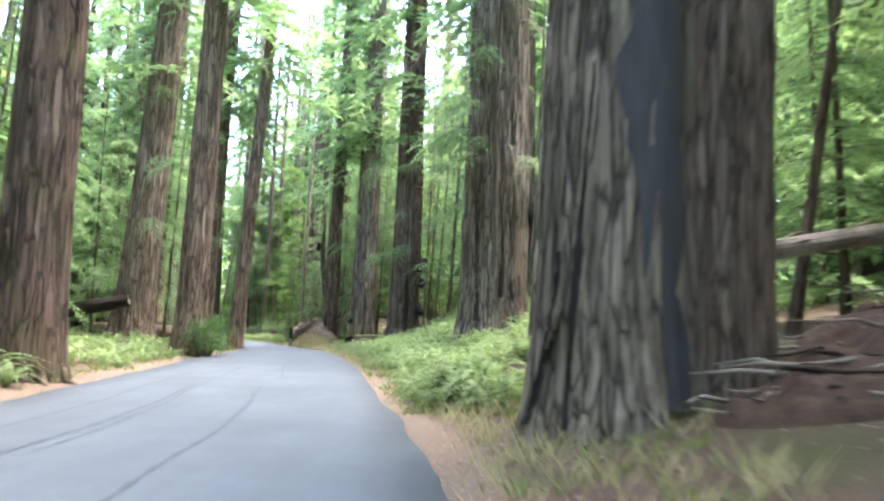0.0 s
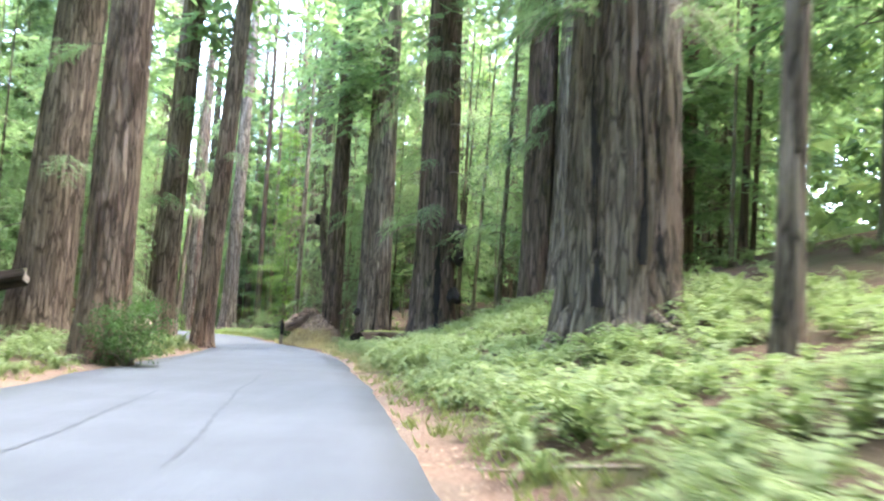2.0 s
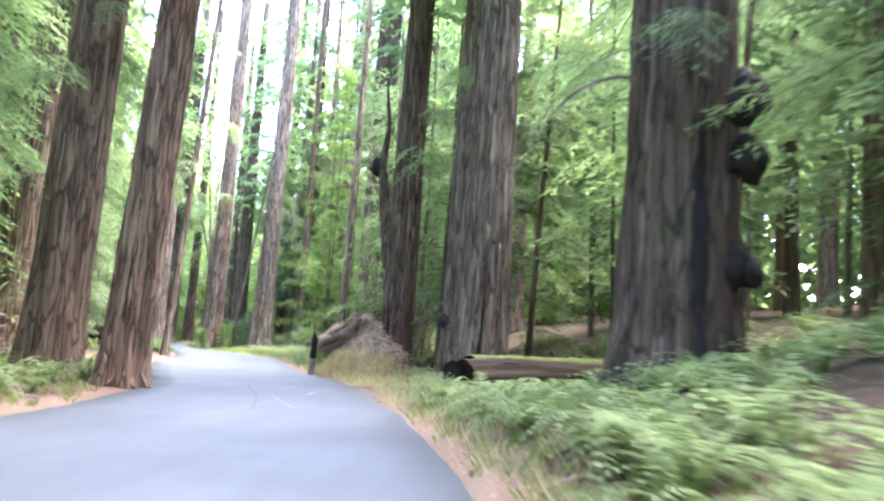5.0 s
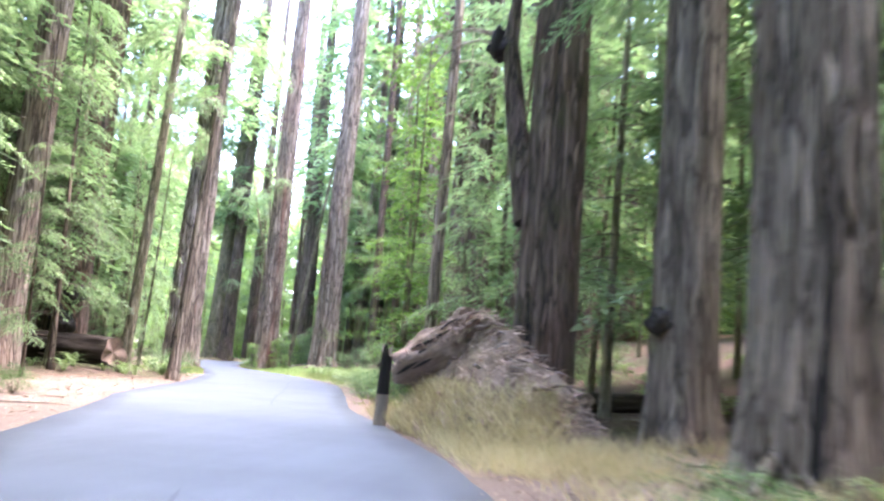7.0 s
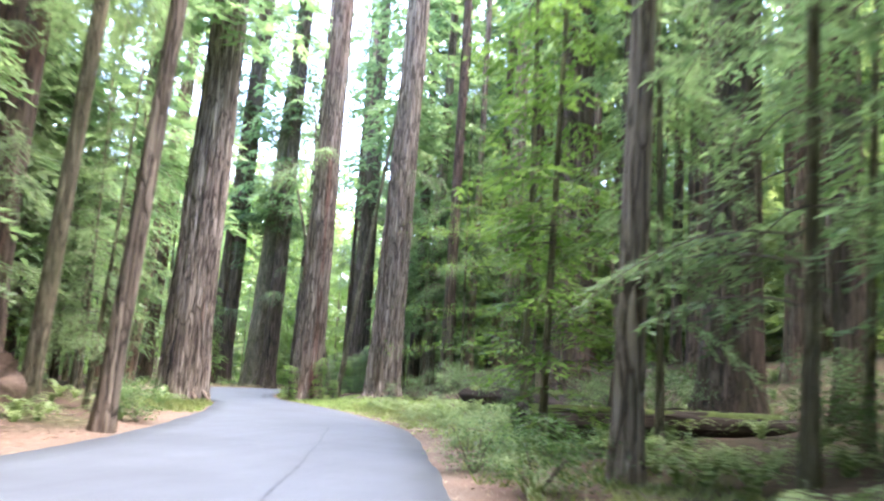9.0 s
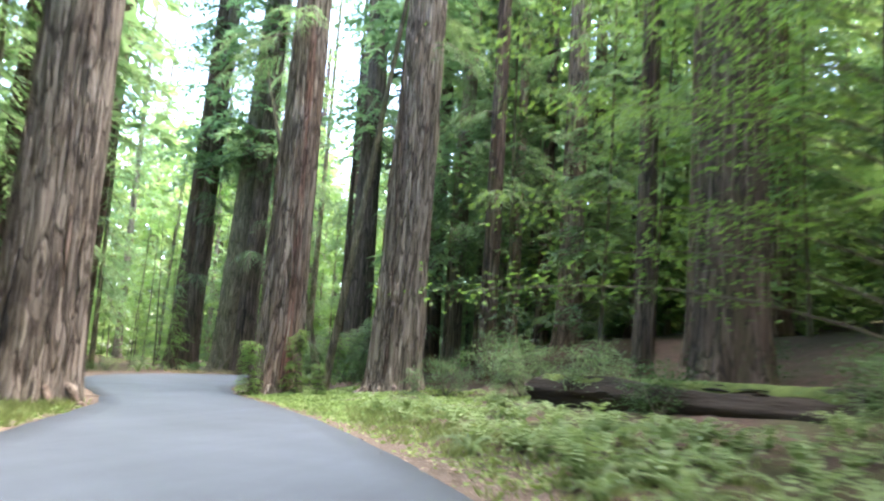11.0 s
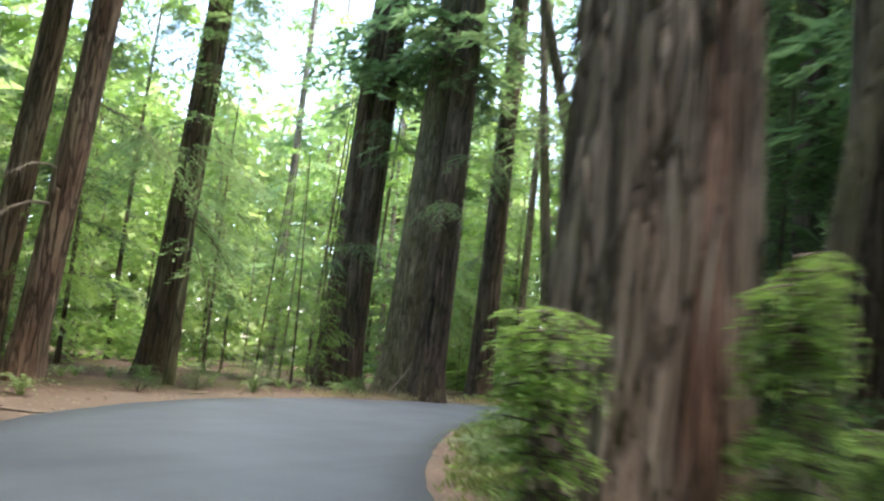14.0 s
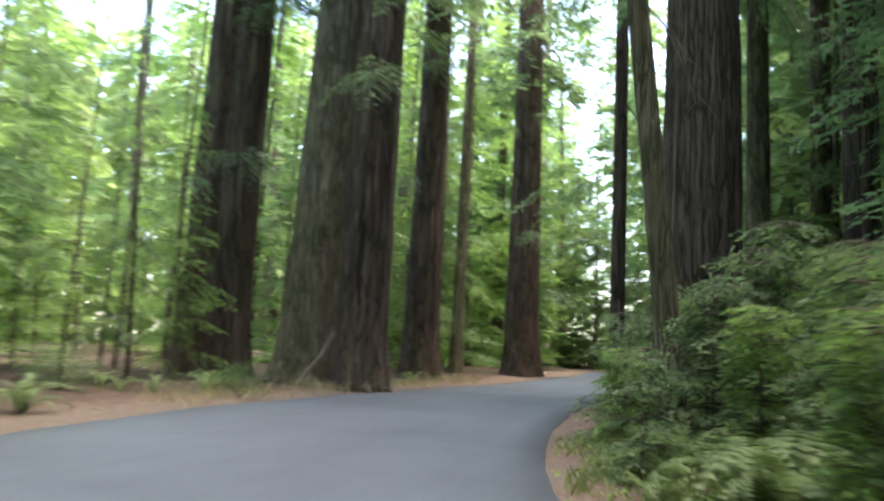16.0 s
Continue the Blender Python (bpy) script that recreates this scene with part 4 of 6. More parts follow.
for n, (x, y, r) in enumerate(((-38.5, 96.0, 0.4), (-41.5, 101.0, 0.45), (-39.5, 89.5, 0.5), (-46.0, 117.0, 0.45), (-34.5, 82.5, 0.45), (-44.0, 94.0, 0.5), (-49.5, 112.0, 0.4))):
    redwood(x, y, r, M_BARK_DARK, (0.02, 0), 5, 690 + n, around=40, low=6, crown=False)
    share("crown", HIGH_CROWNS[n % 2], TREES[x, y].parent, pose(0.3, 0, 2, 0, 0, 50 * n))
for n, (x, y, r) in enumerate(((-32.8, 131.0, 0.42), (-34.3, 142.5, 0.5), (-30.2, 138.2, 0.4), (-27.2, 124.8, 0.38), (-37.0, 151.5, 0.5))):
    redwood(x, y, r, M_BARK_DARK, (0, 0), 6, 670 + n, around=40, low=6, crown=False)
    if n not in (0, 3):
        share("crown", HIGH_CROWNS[n % 2], TREES[x, y].parent, pose(0, 0, 9, 0, 0, 70 * n))


# ---- fallen logs, post, rails ----
def log_shape(seed, a, b, r0, r1, around=44, rings=48, rough=0.12, hollow=0.0):
    """A lying trunk from a to b, with an uneven skin and cut or broken ends."""
    rng = np.random.default_rng(seed)
    a, b = np.array(a, float), np.array(b, float)
    t = np.linspace(0, 1, rings)
    ax = unit(b - a)
    s1 = unit(np.cross(ax, np.array([0, 0, 1.0])))
    s2 = np.cross(s1, ax)
    th = np.linspace(0, 2 * np.pi, around, endpoint=False)
    T, TH = np.meshgrid(t, th, indexing="ij")
    rad = (r0 + (r1 - r0) * T)
    for k in (2, 3, 5, 9, 13):
        rad = rad * (1 + rough / k**0.6 * np.sin(k * TH + rng.uniform(0, 6.28) + rng.uniform(1, 5) * T + np.sin(7 * T + k)))
    knots = np.array([noise.fractal(Vector((3.0 * math.cos(q), 3.0 * math.sin(q) + seed, 7.0 * p)), 0.8, 2.2, 4) for p, q in zip(T.ravel(), TH.ravel())]).reshape(T.shape)
    rad = rad * (1 + 0.7 * rough * knots)
    along = T * np.linalg.norm(b - a) + (T > 0.99) * 0.25 * np.sin(5 * TH + 1) * r1 + (T < 0.01) * 0.12 * np.sin(4 * TH) * r0
    c = a + ax * along[..., None]
    v = (c + s1 * (rad * np.cos(TH))[..., None] + s2 * (rad * np.sin(TH))[..., None]).reshape(-1, 3)
    i, j = np.meshgrid(np.arange(rings - 1), np.arange(around), indexing="ij")
    k = (j + 1) % around
    side = np.stack([i * around + j, (i + 1) * around + j, (i + 1) * around + k, i * around + k], -1).reshape(-1, 4)
    faces = [tuple(int(n) for n in q) for q in side]
    ends = []
    for row, inward in ((0, 1.0), (rings - 1, -1.0)):
        ring = v[row * around:(row + 1) * around]
        mid_ = ring.mean(0)
        n0 = len(v)
        inner = mid_ + (ring - mid_) * 0.62 + ax * inward * (0.05 + hollow * r0)
        v = np.concatenate([v, inner, (mid_ + ax * inward * (0.08 + hollow * 1.6 * r0))[None]])
        for q in range(around):
            w = (q + 1) % around
            o = row * around
            ends.append((o + q, o + w, n0 + w, n0 + q))
            ends.append((n0 + q, n0 + w, n0 + around))
    return v, faces, ends


def fallen_log(a, b, r0, r1, seed, mat_, end_mat, label, moss=False, hollow=0.0, rough=0.12):
    ob = new("fallen_log")
    way = (Vector(b) - Vector(a)).normalized()
    across = Vector((0, 0, 1)).cross(way).normalized()
    up = way.cross(across)
    ob.matrix_basis = Matrix(((way.x, across.x, up.x, a[0]), (way.y, across.y, up.y, a[1]), (way.z, across.z, up.z, a[2]), (0, 0, 0, 1)))
    o, a, b = np.zeros(3), np.zeros(3), np.array([(Vector(b) - Vector(a)).length, 0, 0])
    v, side, ends = log_shape(seed, a, b, r0, r1, hollow=hollow, rough=rough)
    body = mesh_object("log_body", v, side, mat_, ob, True)
    half = len(ends) // 2
    for some, mt in ((ends[:half], end_mat), (ends[half:], mat_)):
        used = sorted({i for f in some for i in f})
        lookup = {n: i for i, n in enumerate(used)}
        mesh_object("broken_end", v[used], [tuple(lookup[i] for i in f) for f in some], mt, body)
    chips = np.random.default_rng(seed + 3)
    for q in range(24):
        t0, th, l = chips.uniform(0.02, 0.8), chips.uniform(-0.4, 3.6), chips.uniform(0.3, 1.0)
        rr = (r0 + (r1 - r0) * t0) * 1.03
        p = np.array([t0 * b[0], -rr * math.cos(th), rr * math.sin(th)])
        e = p + np.array([l, chips.normal(0, 0.05), chips.normal(0, 0.05)])
        mesh_object("bark_strip", *tube([p, (p + e) / 2 + np.array([0, -0.03 * math.cos(th), 0.03 * math.sin(th)]), e], [0.012, chips.uniform(0.02, 0.045), 0.008], 5), mat_ if q % 2 else end_mat, body)
    if moss:
        ax = unit(np.array(b) - np.array(a))
        s1 = np.cross(ax, np.array([0, 0, 1.0]))
        s1 = s1 / np.linalg.norm(s1)
        up = np.cross(s1, ax)
        rng = np.random.default_rng(seed)
        n, w = 40, 9
        t = np.linspace(0.03, 0.97, n)
        ph = np.linspace(-0.9, 0.9, w)
        T, PH = np.meshgrid(t, ph, indexing="ij")
        edge = 1 - (PH / 0.9) ** 2
        rag = 0.75 + 0.25 * np.sin(T * 31) * np.sin(T * 13 + 1)
        PHr = PH * rag
        rr = (r0 + (r1 - r0) * T) * (0.97 + 0.14 * edge) + rng.normal(0, 0.012, T.shape)
        L = np.linalg.norm(np.array(b) - np.array(a))
        p = (np.array(a) - o) + ax * (T * L)[..., None] + up * (rr * np.cos(PHr))[..., None] + s1 * (rr * np.sin(PHr))[..., None]
        i, j = np.meshgrid(np.arange(n - 1), np.arange(w - 1), indexing="ij")
        f = np.stack([i * w + j, i * w + j + 1, (i + 1) * w + j + 1, (i + 1) * w + j], -1).reshape(-1, 4)
        mesh_object("moss_cover", p.reshape(-1, 3), f, M_MOSS, body, True)
    return tagged(ob, label, "log", "fallen logs in the forest")


fallen_log((-13.30, 75.35, 1.30), (-11.60, 74.35, 2.20), 0.50, 0.55, 501, M_LOGBARK, M_CHAR, "broken grey-brown fallen log lying on a mound", rough=0.17)
fallen_log((-6.75, 61.0, 0.70), (1.5, 68.8, 1.0), 0.58, 0.5, 502, M_DARKLOG, M_CHAR, "rotten black hollow log half covered with moss", True, 0.35)
fallen_log((-15.9, 108.2, 0.78), (-23.7, 115.9, 0.85), 0.74, 0.62, 503, M_DARKLOG, M_CHAR, "dark mossy log lying among ferns", True, 0.6)
fallen_log((-17.0, 57.6, 1.0), (-23.5, 54.2, 1.1), 0.45, 0.42, 504, M_LOGBARK, M_DEADWOOD, "grey fallen log behind the verge")
fallen_log((-17.9, 46.6, 2.85), (-24.0, 45.2, 1.35), 0.34, 0.42, 505, M_DARKLOG, M_DEADWOOD, "dark fallen log propped against a trunk")
fallen_log((-28.9, 88.9, 0.95), (-35.5, 90.6, 1.0), 0.62, 0.66, 506, M_DARKLOG, M_RAW, "dark reddish log lying behind the pull-out")
fallen_log((5.1, 15.6, 3.15), (15.5, 18.6, 5.3), 0.2, 0.24, 507, M_DEADWOOD, M_RAW, "pale fallen trunk hanging on the slope")
fallen_log((-9.2, 79.5, 0.75), (-3.0, 83.0, 0.9), 0.28, 0.22, 508, M_DARKLOG, M_RAW, "thin rotten log on the forest floor")
fallen_log((-17.5, 92.0, 0.75), (-11.0, 96.0, 0.9), 0.4, 0.35, 509, M_DARKLOG, M_CHAR, "dark rotten log among the ferns", True)


def root_mound():
    """A heap of torn wood and soil in front of the fallen log, sloping down towards the road and past the tree."""
    cx, cy = -11.4, 73.7
    ob = base("debris_mound", cx, cy, height(cx, cy))
    rng = np.random.default_rng(77)
    n = 90
    g = np.linspace(-1, 1, n)
    A, B = np.meshgrid(g, g, indexing="ij")
    X, Y = A * 3.6, B * 2.7

    def top(x, y):
        x, y = x / 0.66, y / 0.88
        side = x * 0.71 + y * 0.71 - 0.35
        ridge = 1.0 - (np.where(side < 0, -1.12 * side, side) / 2.2) ** 1.4
        run = x * 0.71 - y * 0.71 + 0.1
        along = 1.0 - (np.abs(run) / np.where(run > 0, 3.8, 3.3)) ** 2.2
        return 2.2 * np.clip(ridge, 0, 1) * np.clip(along, 0, 1) ** 0.8
    z = top(X, Y)
    lump = np.array([noise.fractal(Vector((x * 1.1, y * 1.1, 3.3)), 0.9, 2.1, 6) for x, y in zip(X.ravel(), Y.ravel())]).reshape(n, n)
    crag = np.array([noise.ridged_multi_fractal(Vector((x * 0.9, y * 0.9, 8.1)), 1.0, 2.2, 4, 1.0, 2.0) for x, y in zip(X.ravel(), Y.ravel())]).reshape(n, n)
    z = z * (1 + 0.22 * lump + 0.10 * (crag - 1.2)) + 0.10 * lump * (z > 0.05) + rng.normal(0, 0.018, z.shape) * (z > 0.05)
    hx = rise(X + cx, Y + cy).reshape(n, n) - height(cx, cy)
    Z = hx + np.where(z > 0.04, z, -0.15)
    i, j = np.meshgrid(np.arange(n - 1), np.arange(n - 1), indexing="ij")
    f = np.stack([i * n + j, (i + 1) * n + j, (i + 1) * n + j + 1, i * n + j + 1], -1).reshape(-1, 4)
    mesh_object("soil", np.stack([X, Y, Z], -1).reshape(-1, 3), f, M_SOIL, ob)
    pick = rng.integers(0, n * n, 6500)
    pick = pick[z.ravel()[pick] > 0.22]
    p = np.stack([X.ravel()[pick], Y.ravel()[pick], Z.ravel()[pick] + 0.01], -1) + rng.normal(0, 0.03, (len(pick), 3))
    d = np.stack([rng.normal(0.3, 0.8, len(p)), rng.normal(-0.3, 0.8, len(p)), rng.normal(0.05, 0.35, len(p))], -1)
    v, f = kites(p, d, np.array([0, 0, 1.0]) + rng.normal(0, 0.6, (len(p), 3)), rng.uniform(0.08, 0.34, len(p)), rng.uniform(0.015, 0.06, len(p)))
    tagged(mesh_object("wood_litter", v, f, M_CHIPS, ob), "splintered chips of reddish wood", kind="stuff")
    t = rng.uniform(0, 1, 1500)
    a = rng.uniform(-1.5, 1.5, 1500)
    axis_a, axis_b = np.array([-13.30 - cx, 75.35 - cy, 1.30]), np.array([-11.60 - cx, 74.35 - cy, 2.20])
    across = np.array([-0.51, -0.86, 0.0])
    rim = (0.52 + 0.05 * t)[:, None]
    p = axis_a + (axis_b - axis_a) * t[:, None] + rim * (np.cos(a)[:, None] * np.array([0.35, -0.2, 0.9]) + np.sin(a)[:, None] * across) - np.array([0, 0, height(cx, cy)])
    v, f = kites(p, rng.normal(0, 1, (1500, 3)) + np.array([0.8, -0.4, 0.2]), np.array([0, 0, 1.0]) + rng.normal(0, 0.7, (1500, 3)), rng.uniform(0.06, 0.26, 1500), rng.uniform(0.02, 0.06, 1500))
    tagged(mesh_object("bark_litter", v, f, M_CHIPS, ob), "loose bark flakes and needles on the log", kind="stuff")
    low = np.flatnonzero(((z > 0.05) & (z < 1.0) & (X * 0.71 + Y * 0.71 < -0.2)).ravel())
    k = low[rng.integers(0, len(low), 4200)]
    p = np.stack([X.ravel()[k], Y.ravel()[k], Z.ravel()[k]], -1) + rng.normal(0, 0.04, (4200, 3))
    way = np.stack([rng.normal(0, 0.5, 4200), rng.normal(0, 0.5, 4200), rng.uniform(0.4, 1.2, 4200)], -1)
    v, f = kites(p, way, rng.normal(0, 1, (4200, 3)), rng.uniform(0.15, 0.5, 4200), rng.uniform(0.01, 0.026, 4200))
    tagged(mesh_object("dry_grass", v, f, M_STRAW, ob), "dry grass growing over the foot of the mound", kind="stuff")
    for q in range(150):
        k = pick[int(rng.integers(len(pick)))]
        s = np.array([X.ravel()[k], Y.ravel()[k], Z.ravel()[k]])
        d = np.array([rng.normal(0.6, 0.7), rng.normal(-0.3, 0.7), rng.uniform(-0.35, 0.35)])
        d /= np.linalg.norm(d)
        l = rng.uniform(0.2, 0.55)
        mid_ = s + d * l * 0.5 + rng.normal(0, 0.05, 3)
        tv, tf = tube([s, mid_, s + d * l], [rng.uniform(0.02, 0.06), rng.uniform(0.02, 0.045), 0.008], 5)
        mesh_object("torn_root", tv, tf, (M_RAW, M_DEADWOOD, M_LOGBARK)[q % 3], ob)
    return tagged(ob, "mound of torn roots and splintered reddish wood", "mound")


root_mound()


def root_heap(cx, cy, wx, wy, tall, seed):
    """A low heap of needles and sticks with roots showing."""
    ob = base("root_heap", cx, cy, height(cx, cy))
    rng = np.random.default_rng(seed)
    n = 34
    g = np.linspace(-1, 1, n)
    A, B = np.meshgrid(g, g, indexing="ij")
    z = tall * np.clip(1 - (A**2 + B**2), 0, 1) ** 0.8
    lump = np.array([noise.fractal(Vector((x * 1.8 * wx, y * 1.8 * wy, seed)), 0.9, 2.1, 5) for x, y in zip(A.ravel(), B.ravel())]).reshape(n, n)
    z = z * (1 + 0.5 * lump)
    hx = rise(A * wx + cx, B * wy + cy).reshape(n, n) - height(cx, cy)
    Z = hx + np.where(z > 0.01, z, -0.12)
    i, j = np.meshgrid(np.arange(n - 1), np.arange(n - 1), indexing="ij")
    f = np.stack([i * n + j, (i + 1) * n + j, (i + 1) * n + j + 1, i * n + j + 1], -1).reshape(-1, 4)
    mesh_object("soil", np.stack([A * wx, B * wy, Z], -1).reshape(-1, 3), f, M_DUFF, ob, True)
    for q in range(60):
        k = int(rng.integers(n * n))
        if z.ravel()[k] < 0.05:
            continue
        s = np.array([A.ravel()[k] * wx, B.ravel()[k] * wy, Z.ravel()[k] + 0.02])
        d = np.array([rng.normal(0, 1), rng.normal(0, 0.7), rng.uniform(-0.15, 0.05)])
        d /= np.linalg.norm(d)
        l = rng.uniform(0.4, 1.3)
        tv, tf = tube([s, s + d * l * 0.5 + rng.normal(0, 0.05, 3), s + d * l], [0.035, 0.028, 0.008], 5)
        mesh_object("stick", tv, tf, M_DEADWOOD if q % 3 else M_DARKLOG, ob)
    return tagged(ob, "low heap of reddish needles, roots and dry sticks", "mound", "heaps on the forest floor")


root_heap(4.6, 9.4, 1.5, 1.1, 0.45, 5)
root_heap(6.6, 11.8, 1.8, 1.2, 0.5, 6)
root_heap(6.2, 8.2, 1.3, 1.2, 0.35, 7)
root_heap(8.3, 14.2, 2.0, 1.5, 0.6, 8)
# Conifers added around and behind the start, mostly unseen, to keep sky light off.
for k, (x, y, s) in enumerate(((10.2, 10.4, 1.1), (12.0, 15.8, 1.2), (10.0, 20.4, 1.1), (13.6, 12.0, 1.3), (9.6, 6.0, 1.0), (15.5, 18.5, 1.4), (16.5, 9.5, 1.4), (7.4, -2.5, 1.2), (10.5, -7.0, 1.4), (6.4, -13.0, 1.3), (13.0, -1.5, 1.4), (-12.5, -12.0, 1.3), (-11.0, -1.0, 1.2), (-14.5, 4.0, 1.3), (-9.5, -24.0, 1.3), (6.5, -24.0, 1.3))):
    young_conifer(x, y, s, k % 4, k % 3, 47 * k)


def spike(points, radii, mat_, name, label, category, sides=7):
    p = np.array(points, float)
    ob = mesh_object(name, *tube(p - p[0], radii, sides), mat_, smooth=True)
    ob.location = p[0]
    return tagged(ob, label, category)


def broken_tip():
    """The splintered upper end of the log."""
    ob = base("splintered_stump", -11.75, 74.3, 1.6)
    rng = np.random.default_rng(5)
    for i in range(34):
        a = rng.uniform(0, 6.28)
        p = np.array([0.4 * math.cos(a), 0.4 * math.sin(a), rng.uniform(0.2, 0.8)])
        e = p + np.array([rng.uniform(0.1, 0.55), rng.uniform(-0.25, 0.2), rng.uniform(0.05, 0.4)])
        mesh_object("splinter", *tube([p, (p + e) / 2 + rng.normal(0, 0.03, 3), e], [0.07, 0.055, 0.006], 4), M_RAW if i % 2 else M_LOGBARK, ob)
    return tagged(ob, "splintered pale wood standing up from a broken log", "stump")


broken_tip()


def burnt_post():
    """A charred, slightly leaning stump of a post with a ragged top."""
    ob = base("burnt_post", -13.85, 75.3, height(-13.85, 75.3) - 0.1, 20)
    rng = np.random.default_rng(3)
    z = np.linspace(0, 1.85, 12)
    th = np.linspace(0, 2 * np.pi, 14, endpoint=False)
    Z, TH = np.meshgrid(z, th, indexing="ij")
    rad = (0.145 - 0.03 * Z / 1.85) * (1 + 0.16 * np.sign(np.cos(2 * TH)) * 0.4 + 0.07 * np.sin(5 * TH + Z) + rng.normal(0, 0.02, Z.shape))
    Zr = Z + (Z > 1.8) * 0.16 * np.sin(3 * TH + 1)
    v = np.stack([rad * np.cos(TH) + 0.02 * Z, rad * np.sin(TH) * 0.7, Zr], -1).reshape(-1, 3)
    f = [(i * 14 + j, i * 14 + (j + 1) % 14, (i + 1) * 14 + (j + 1) % 14, (i + 1) * 14 + j) for i in range(11) for j in range(14)]
    mesh_object("post", v[5 * 14:], [tuple(q - 5 * 14 for q in face) for face in f[5 * 14:]], M_CHAR, ob, True)
    mesh_object("weathered_foot", v[:6 * 14], f[:5 * 14], M_DEADWOOD, ob, True)
    mesh_object("broken_top", np.concatenate([v[-14:], v[-14:].mean(0)[None] - [[0, 0, 0.06]]]), [(j, (j + 1) % 14, 14) for j in range(14)], M_DEADWOOD, ob)
    return tagged(ob, "wooden post, charred black above a weathered foot, at the road's edge", "post")


burnt_post()


def rail_fence(x, y, turn):
    """A short stretch of pale split rails on two posts."""
    ob = base("rail_fence", x, y, height(x, y) - 0.1, turn)
    for px in (-1.1, 1.1):
        mesh_object("post", *tube([(px, 0, 0), (px, 0.02, 0.8), (px + 0.02, 0, 1.55)], [0.09, 0.085, 0.07], 8), M_DEADWOOD, ob, True)
    for z in (0.85, 1.15, 1.42):
        mesh_object("rail", *tube([(-1.5, -0.1, z), (0, -0.12, z + 0.02), (1.5, -0.1, z - 0.02)], [0.06, 0.07, 0.055], 7), M_DEADWOOD, ob, True)
    return tagged(ob, "short pale fence of weathered split rails", "fence")


rail_fence(-19.0, 59.0, 10)


def hollow(x, y, r, az, wide, tall, z0=0.0, seed=1, label="burnt black hollow at the foot of a redwood", taper=0.7, mat_=None):
    """A fire scar: a charred strip that narrows upward on the face of a trunk."""
    rng = np.random.default_rng(seed)
    n, w = 22, 9
    t, u = np.linspace(0, 1, n), np.linspace(-1, 1, w)
    T, U = np.meshgrid(t, u, indexing="ij")
    wave = 0.35 if taper > 0.15 else 0.08
    half = wide / r / 2 * (1 - T) ** taper * (1 - wave + wave * np.sin(9 * T + seed)) * rng.uniform(1 - 1.1 * wave, 1.2, (n, 1)) * (1 + 0.3 * rng.normal(0, 1, (n, w)) * (np.abs(U) > 0.9))
    drift = 0.12 * np.sin(3 * T + seed)
    ang = radians(az) + drift + U * half
    rr = r * (1.03 + 0.30 * np.exp(-(z0 + T * tall) / 0.9)) + 0.05 * (1 - np.abs(U) ** 3) - 0.03
    v = np.stack([rr * np.cos(ang), rr * np.sin(ang), T * tall], -1) + rng.normal(0, 0.012, (n, w, 3))
    i, j = np.meshgrid(np.arange(n - 1), np.arange(w - 1), indexing="ij")
    f = np.stack([i * w + j, i * w + j + 1, (i + 1) * w + j + 1, (i + 1) * w + j], -1).reshape(-1, 4)
    ob = mesh_object("fire_scar", v.reshape(-1, 3), f, mat_ or M_CHAR, TREES[x, y], True)
    ob.location = (0, 0, z0 + 0.05)
    return tagged(ob, label)


hollow(2.3, 35.6, 1.36, -62, 0.75, 2.6, 0.0, 1)
hollow(2.3, 35.6, 1.36, -128, 0.35, 6.0, 0.6, 2)
hollow(2.3, 35.6, 1.36, -88, 0.22, 5.0, 1.6, 7)
hollow(-2.6, 55.7, 0.98, -75, 0.7, 5.5, 0.0, 3)
hollow(2.36, 10.95, 0.97, -74, 0.95, 15.0, 0.3, 12, "smooth blue-grey charred face of a trunk", 0.12, M_CHAR_GREY)
hollow(2.36, 10.95, 0.98, -122, 0.16, 4.6, 0.0, 4)
hollow(2.36, 10.95, 0.98, -150, 0.2, 2.2, 0.0, 5)
hollow(-34.9, 120.4, 0.88, -48, 0.32, 15.0, 0.4, 13, "strip of red bark on a trunk", 0.12, M_BARK_RED)
hollow(-30.0, 120.6, 0.93, -98, 0.30, 13.0, 0.5, 14, "dark shaggy furrow in the bark", 0.2, M_BARK_DARK)
hollow(-6.4, 68.5, 0.8, -100, 0.18, 4.5, 0.2, 6)
hollow(-10.3, 75.0, 0.66, -110, 0.22, 3.2, 0.0, 8)
hollow(-51.55, 149.5, 0.80, -70, 0.5, 7.0, 0.2, 9)
hollow(-35.65, 107.6, 1.05, -85, 0.22, 3.5, 0.3, 10)


def burl(tree, x, y, z, r, seed, label):
    """A knotted outgrowth on a trunk."""
    bm = bmesh.new()
    bmesh.ops.create_icosphere(bm, subdivisions=4, radius=r)
    for v in bm.verts:
        n = noise.fractal(v.co * (2.2 / r * 0.5) + Vector((seed, 0, 0)), 1.0, 2.0, 4)
        v.co *= 1 + 0.55 * n
        v.co.z *= 1.25
    me = bpy.data.meshes.new("burl")
    bm.to_mesh(me)
    bm.free()
    me.materials.append(M_CHAR)
    me.polygons.foreach_set("use_smooth", np.ones(len(me.polygons), bool))
    ob = new("burl", me)
    ob.parent = TREES[tree]
    ob.location = Vector((x, y, z)) - TREES[tree].parent.matrix_basis.translation
    return tagged(ob, label)


